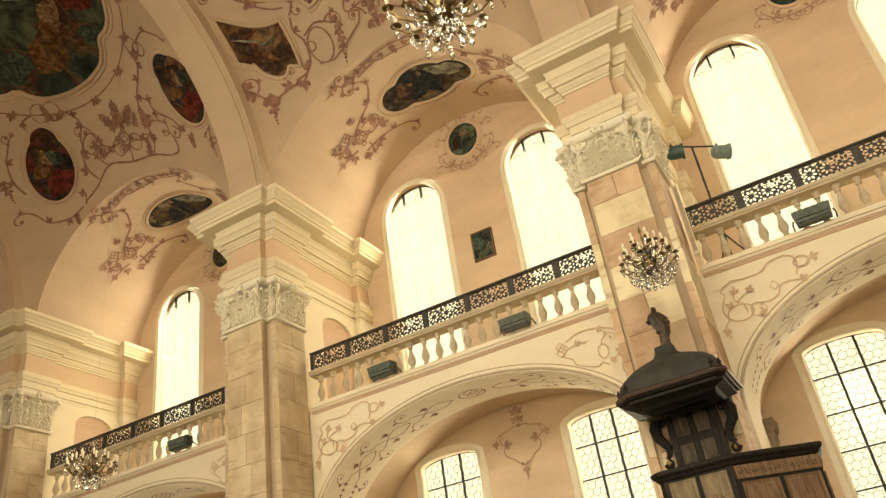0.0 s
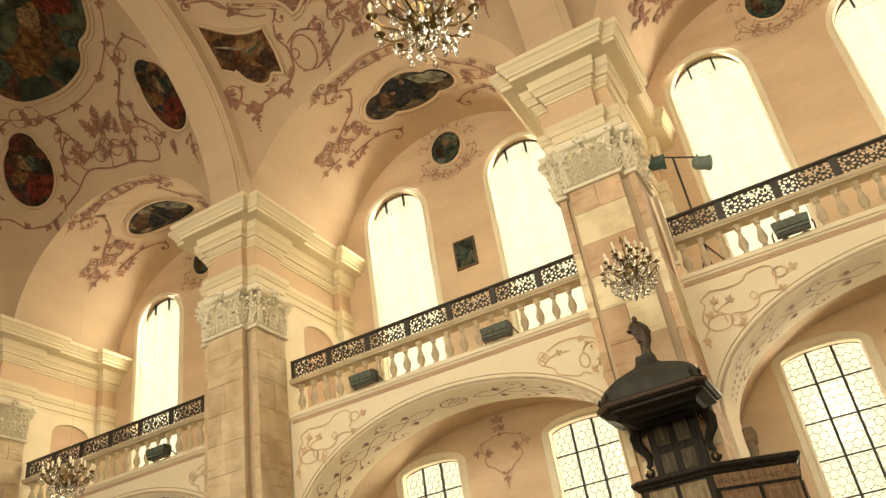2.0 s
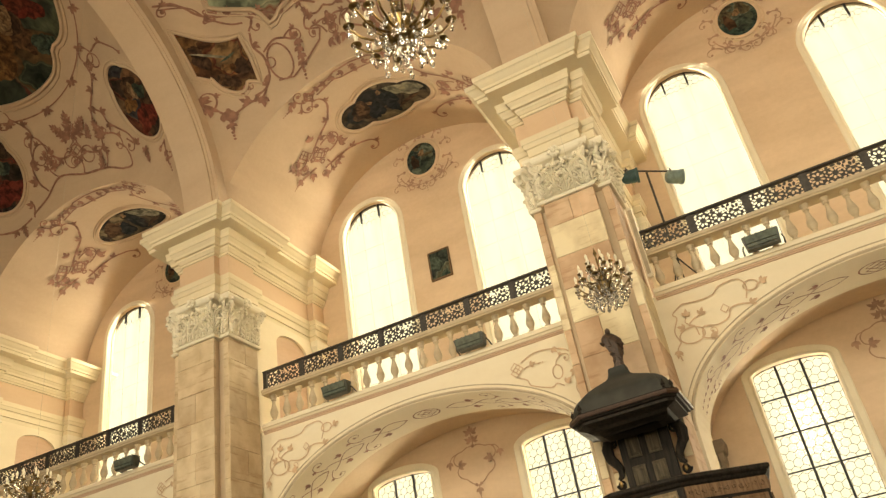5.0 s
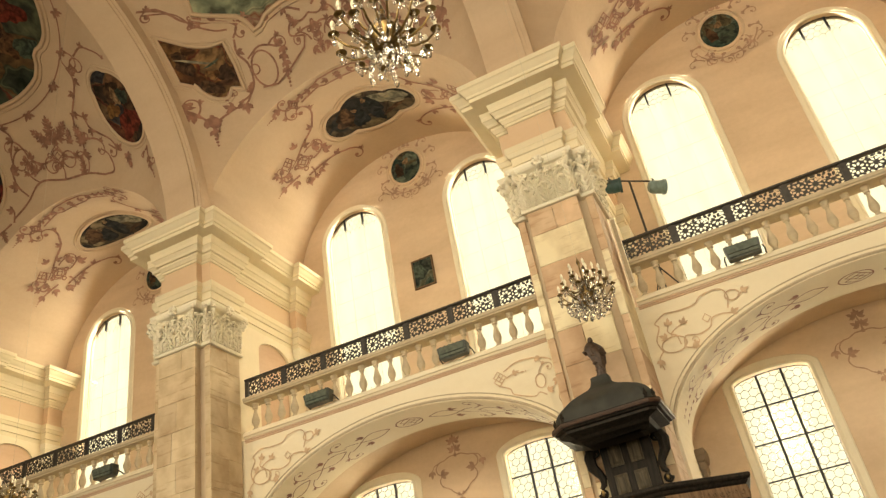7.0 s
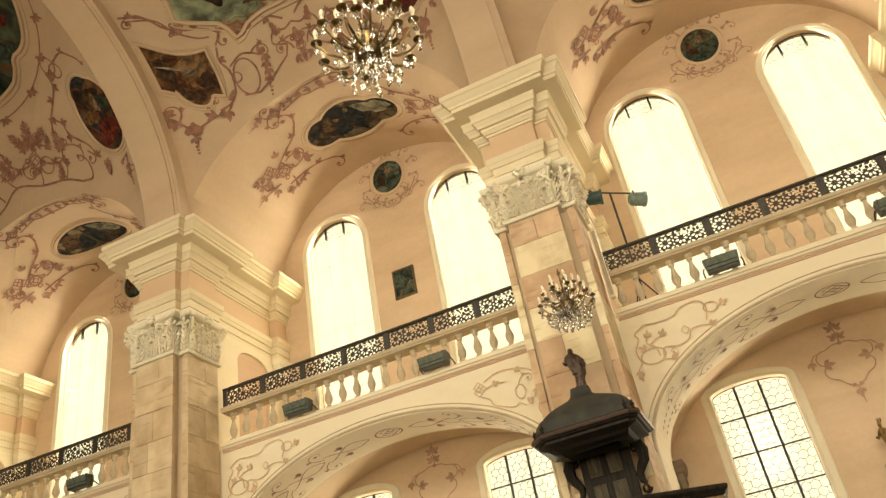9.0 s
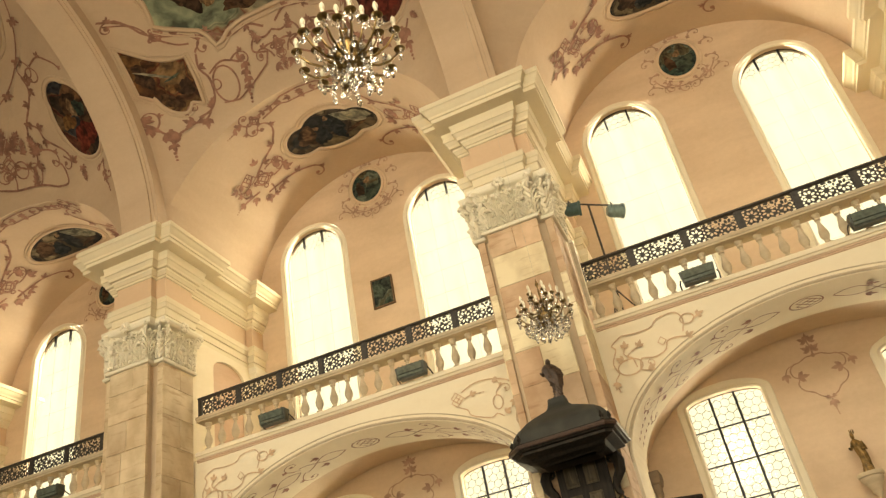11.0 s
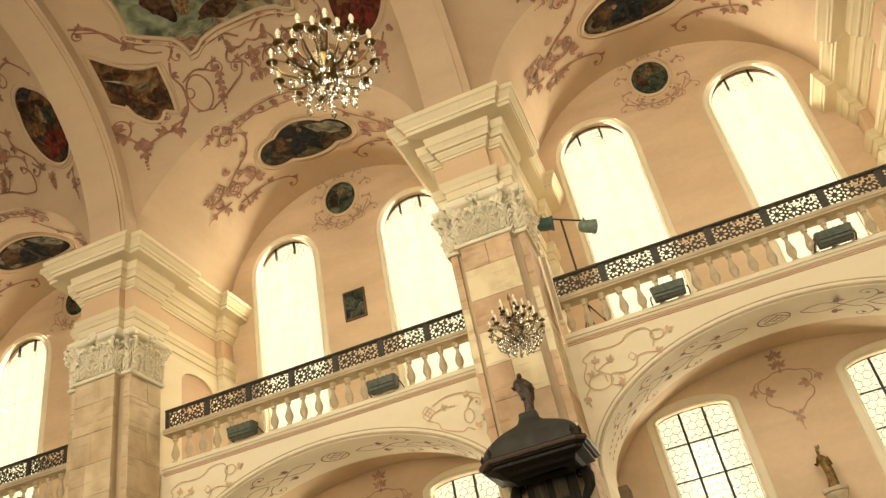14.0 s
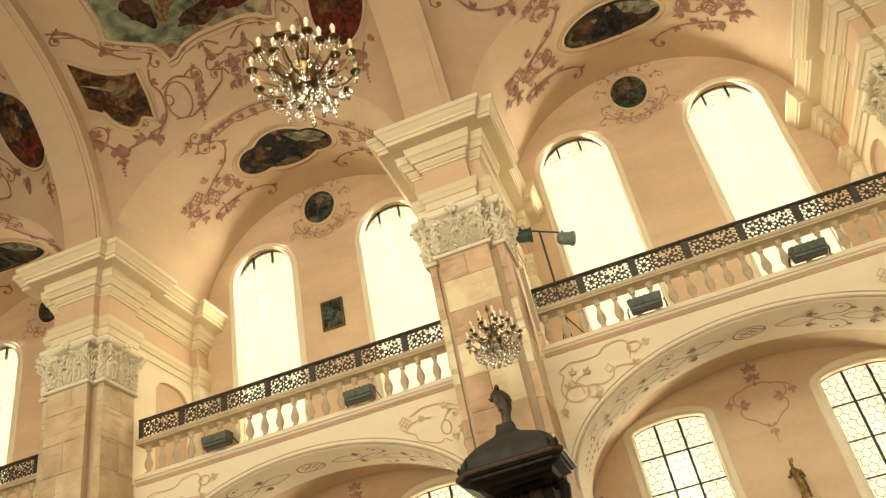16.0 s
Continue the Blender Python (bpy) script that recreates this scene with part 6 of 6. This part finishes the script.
# ---- chandeliers ----
bm = bmesh.new()
pts = [(0.06, 0, 0.0), (0.18, 0, -0.10), (0.34, 0, -0.13), (0.50, 0, -0.06), (0.60, 0, 0.05), (0.64, 0, 0.11)]
fine = []
for a, b in zip(pts, pts[1:]):
    for k in range(3):
        fine.append(Vector(a).lerp(Vector(b), k / 3))
tube(bm, fine + [Vector(pts[-1])], [0.022 - 0.0006 * k for k in range(len(fine) + 1)], 6)
ARM = finish(bm, "arm", M_BRASS, True)
bm = bmesh.new()
lathe(bm, [(0.015, 0.0), (0.06, 0.012), (0.075, 0.03), (0.07, 0.034), (0.035, 0.024), (0.035, 0.075), (0.022, 0.08)], 12)
PAN = finish(bm, "drip_pan", M_BRASS, True)
bm = bmesh.new()
lathe(bm, [(0.022, 0.0), (0.022, 0.075)], 10)
CANDLE = finish(bm, "candle", M_CANDLE, True)
bm = bmesh.new()
lathe(bm, [(0.014, 0.0), (0.031, 0.022), (0.036, 0.052), (0.024, 0.10), (0.005, 0.135)], 10)
BULB = finish(bm, "flame_bulb", M_CANDLE, True)
bm = bmesh.new()
lathe(bm, [(0.003, 0.0), (0.020, -0.02), (0.010, -0.04), (0.004, -0.045), (0.026, -0.075), (0.034, -0.105), (0.018, -0.14), (0.002, -0.155)], 6)
DROP = finish(bm, "crystal_drop", M_CRYSTAL)
bm = bmesh.new()
lathe(bm, [(0.003 if k % 2 else 0.018, -0.018 * k) for k in range(14)], 7)
STRAND = finish(bm, "crystal_strand", M_CRYSTAL)


def chandelier(at, arms, label, chain):
    c = thing("chandelier", label, "chandelier", "crystal chandeliers", at)
    bm = bmesh.new()
    lathe(bm, [(0.01, -0.34), (0.035, -0.31), (0.02, -0.27), (0.06, -0.22), (0.15, -0.17), (0.19, -0.11), (0.22, 0.06), (0.23, 0.09), (0.12, 0.11), (0.06, 0.16), (0.085, 0.22), (0.085, 0.29), (0.04, 0.36), (0.02, 0.45), (0.05, 0.50), (0.02, 0.56), (0.012, 0.62)], 16)
    part("stem", bm, M_BRASS, c, "turned dark brass stem", True)
    r = random.Random(arms)
    for ring, (n, sc, z, off) in enumerate(arms_of(arms)):
        for k in range(n):
            a = 360 * (k + off) / n
            base = pose(0, 0, z, 0, 0, a)
            arm = small("arm", ARM, c, base @ Matrix.Diagonal((sc, 1, 1, 1)))
            tip = base @ Matrix.Translation((0.64 * sc, 0, 0.11))
            small("drip_pan", PAN, c, tip), small("candle", CANDLE, c, tip @ Matrix.Translation((0, 0, 0.07))), small("flame_bulb", BULB, c, tip @ Matrix.Translation((0, 0, 0.145)))
            for x, zz in ((0.64 * sc, 0.10), (0.44 * sc, -0.13), (0.24 * sc, -0.14)):
                small("crystal_drop", DROP, c, base @ Matrix.Translation((x, 0, zz)) @ pose(0, 0, 0, r.uniform(-6, 6), r.uniform(-6, 6), r.uniform(0, 60)))
            for q in (-1, 1):
                small("crystal_drop", DROP, c, tip @ Matrix.Translation((0.0, q * 0.07, 0.015)) @ Matrix.Scale(0.75, 4))
            if k % 2:
                small("crystal_strand", STRAND, c, base @ Matrix.Translation((0.30 * sc, 0, 0.06)) @ pose(0, 0, 0, 0, 40, 0))
    if arms == 15:
        for rr, zz, n in ((0.50, -0.14, 16), (0.36, -0.26, 12), (0.20, -0.38, 8)):
            for k in range(n):
                a = 2 * math.pi * (k + 0.5) / n
                small("crystal_drop", DROP, c, pose(rr * math.cos(a), rr * math.sin(a), zz + 0.05) @ Matrix.Scale(1.35, 4))
        lathe_bm = bmesh.new()
        lathe(lathe_bm, [(0.02, 0.60), (0.03, 0.75), (0.015, 0.85), (0.05, 0.95), (0.03, 1.02), (0.01, 1.10)], 12)
        part("finial", lathe_bm, M_BRASS, c, "", True)
    for k in range(8):
        a = k * math.pi / 4
        small("crystal_strand", STRAND, c, pose(0.09 * math.cos(a), 0.09 * math.sin(a), 0.42, 0, 0, 45 * k) @ pose(0, 0, 0, 0, 25, 0))
        small("crystal_drop", DROP, c, pose(0.12 * math.cos(a), 0.12 * math.sin(a), -0.20))
        for rr, zz in ((0.24, -0.30), (0.40, -0.26)):
            small("crystal_drop", DROP, c, pose(rr * math.cos(a + 0.3), rr * math.sin(a + 0.3), zz) @ Matrix.Scale(1.2, 4))
            small("crystal_strand", STRAND, c, pose(rr * math.cos(a + 0.3), rr * math.sin(a + 0.3), zz + 0.2) @ Matrix.Scale(0.7, 4))
    small("crystal_drop", DROP, c, Matrix.Translation((0, 0, -0.34)) @ Matrix.Scale(1.3, 4))
    bm = bmesh.new()
    tube(bm, [(0, 0, 0.6), (0, 0, chain)], 0.0028, 6)
    for k in range(int((chain - 0.6) / 0.5)):
        lathe(bm, [(0.003, -0.02), (0.006, 0.0), (0.003, 0.02)], 6, (0, 0, 0.7 + 0.5 * k))
    part("hanging_rod", bm, M_STEEL, c)


def arms_of(n):
    if n == 15:
        return [(12, 1.0, 0.0, 0.0), (9, 0.80, 0.27, 0.4), (5, 0.46, 0.52, 0.2)]
    return [(n, 1.0, 0.0, 0.0), (max(4, 2 * n // 3), 0.64, 0.16, 0.25)]


chandelier(pose(-2.70, 6.65, 9.02), 12, "large brass chandelier with candle bulbs and crystal drops", 8.2)
chandelier(pose(-1.87, 10.55, 6.66) @ Matrix.Scale(0.62, 4), 15, "small brass chandelier hung with dense crystal drops", 11.4)
chandelier(pose(-10.79, 8.5, 5.68) @ Matrix.Scale(0.57, 4), 12, "brass chandelier with crystal drops near the pier", 19.3)
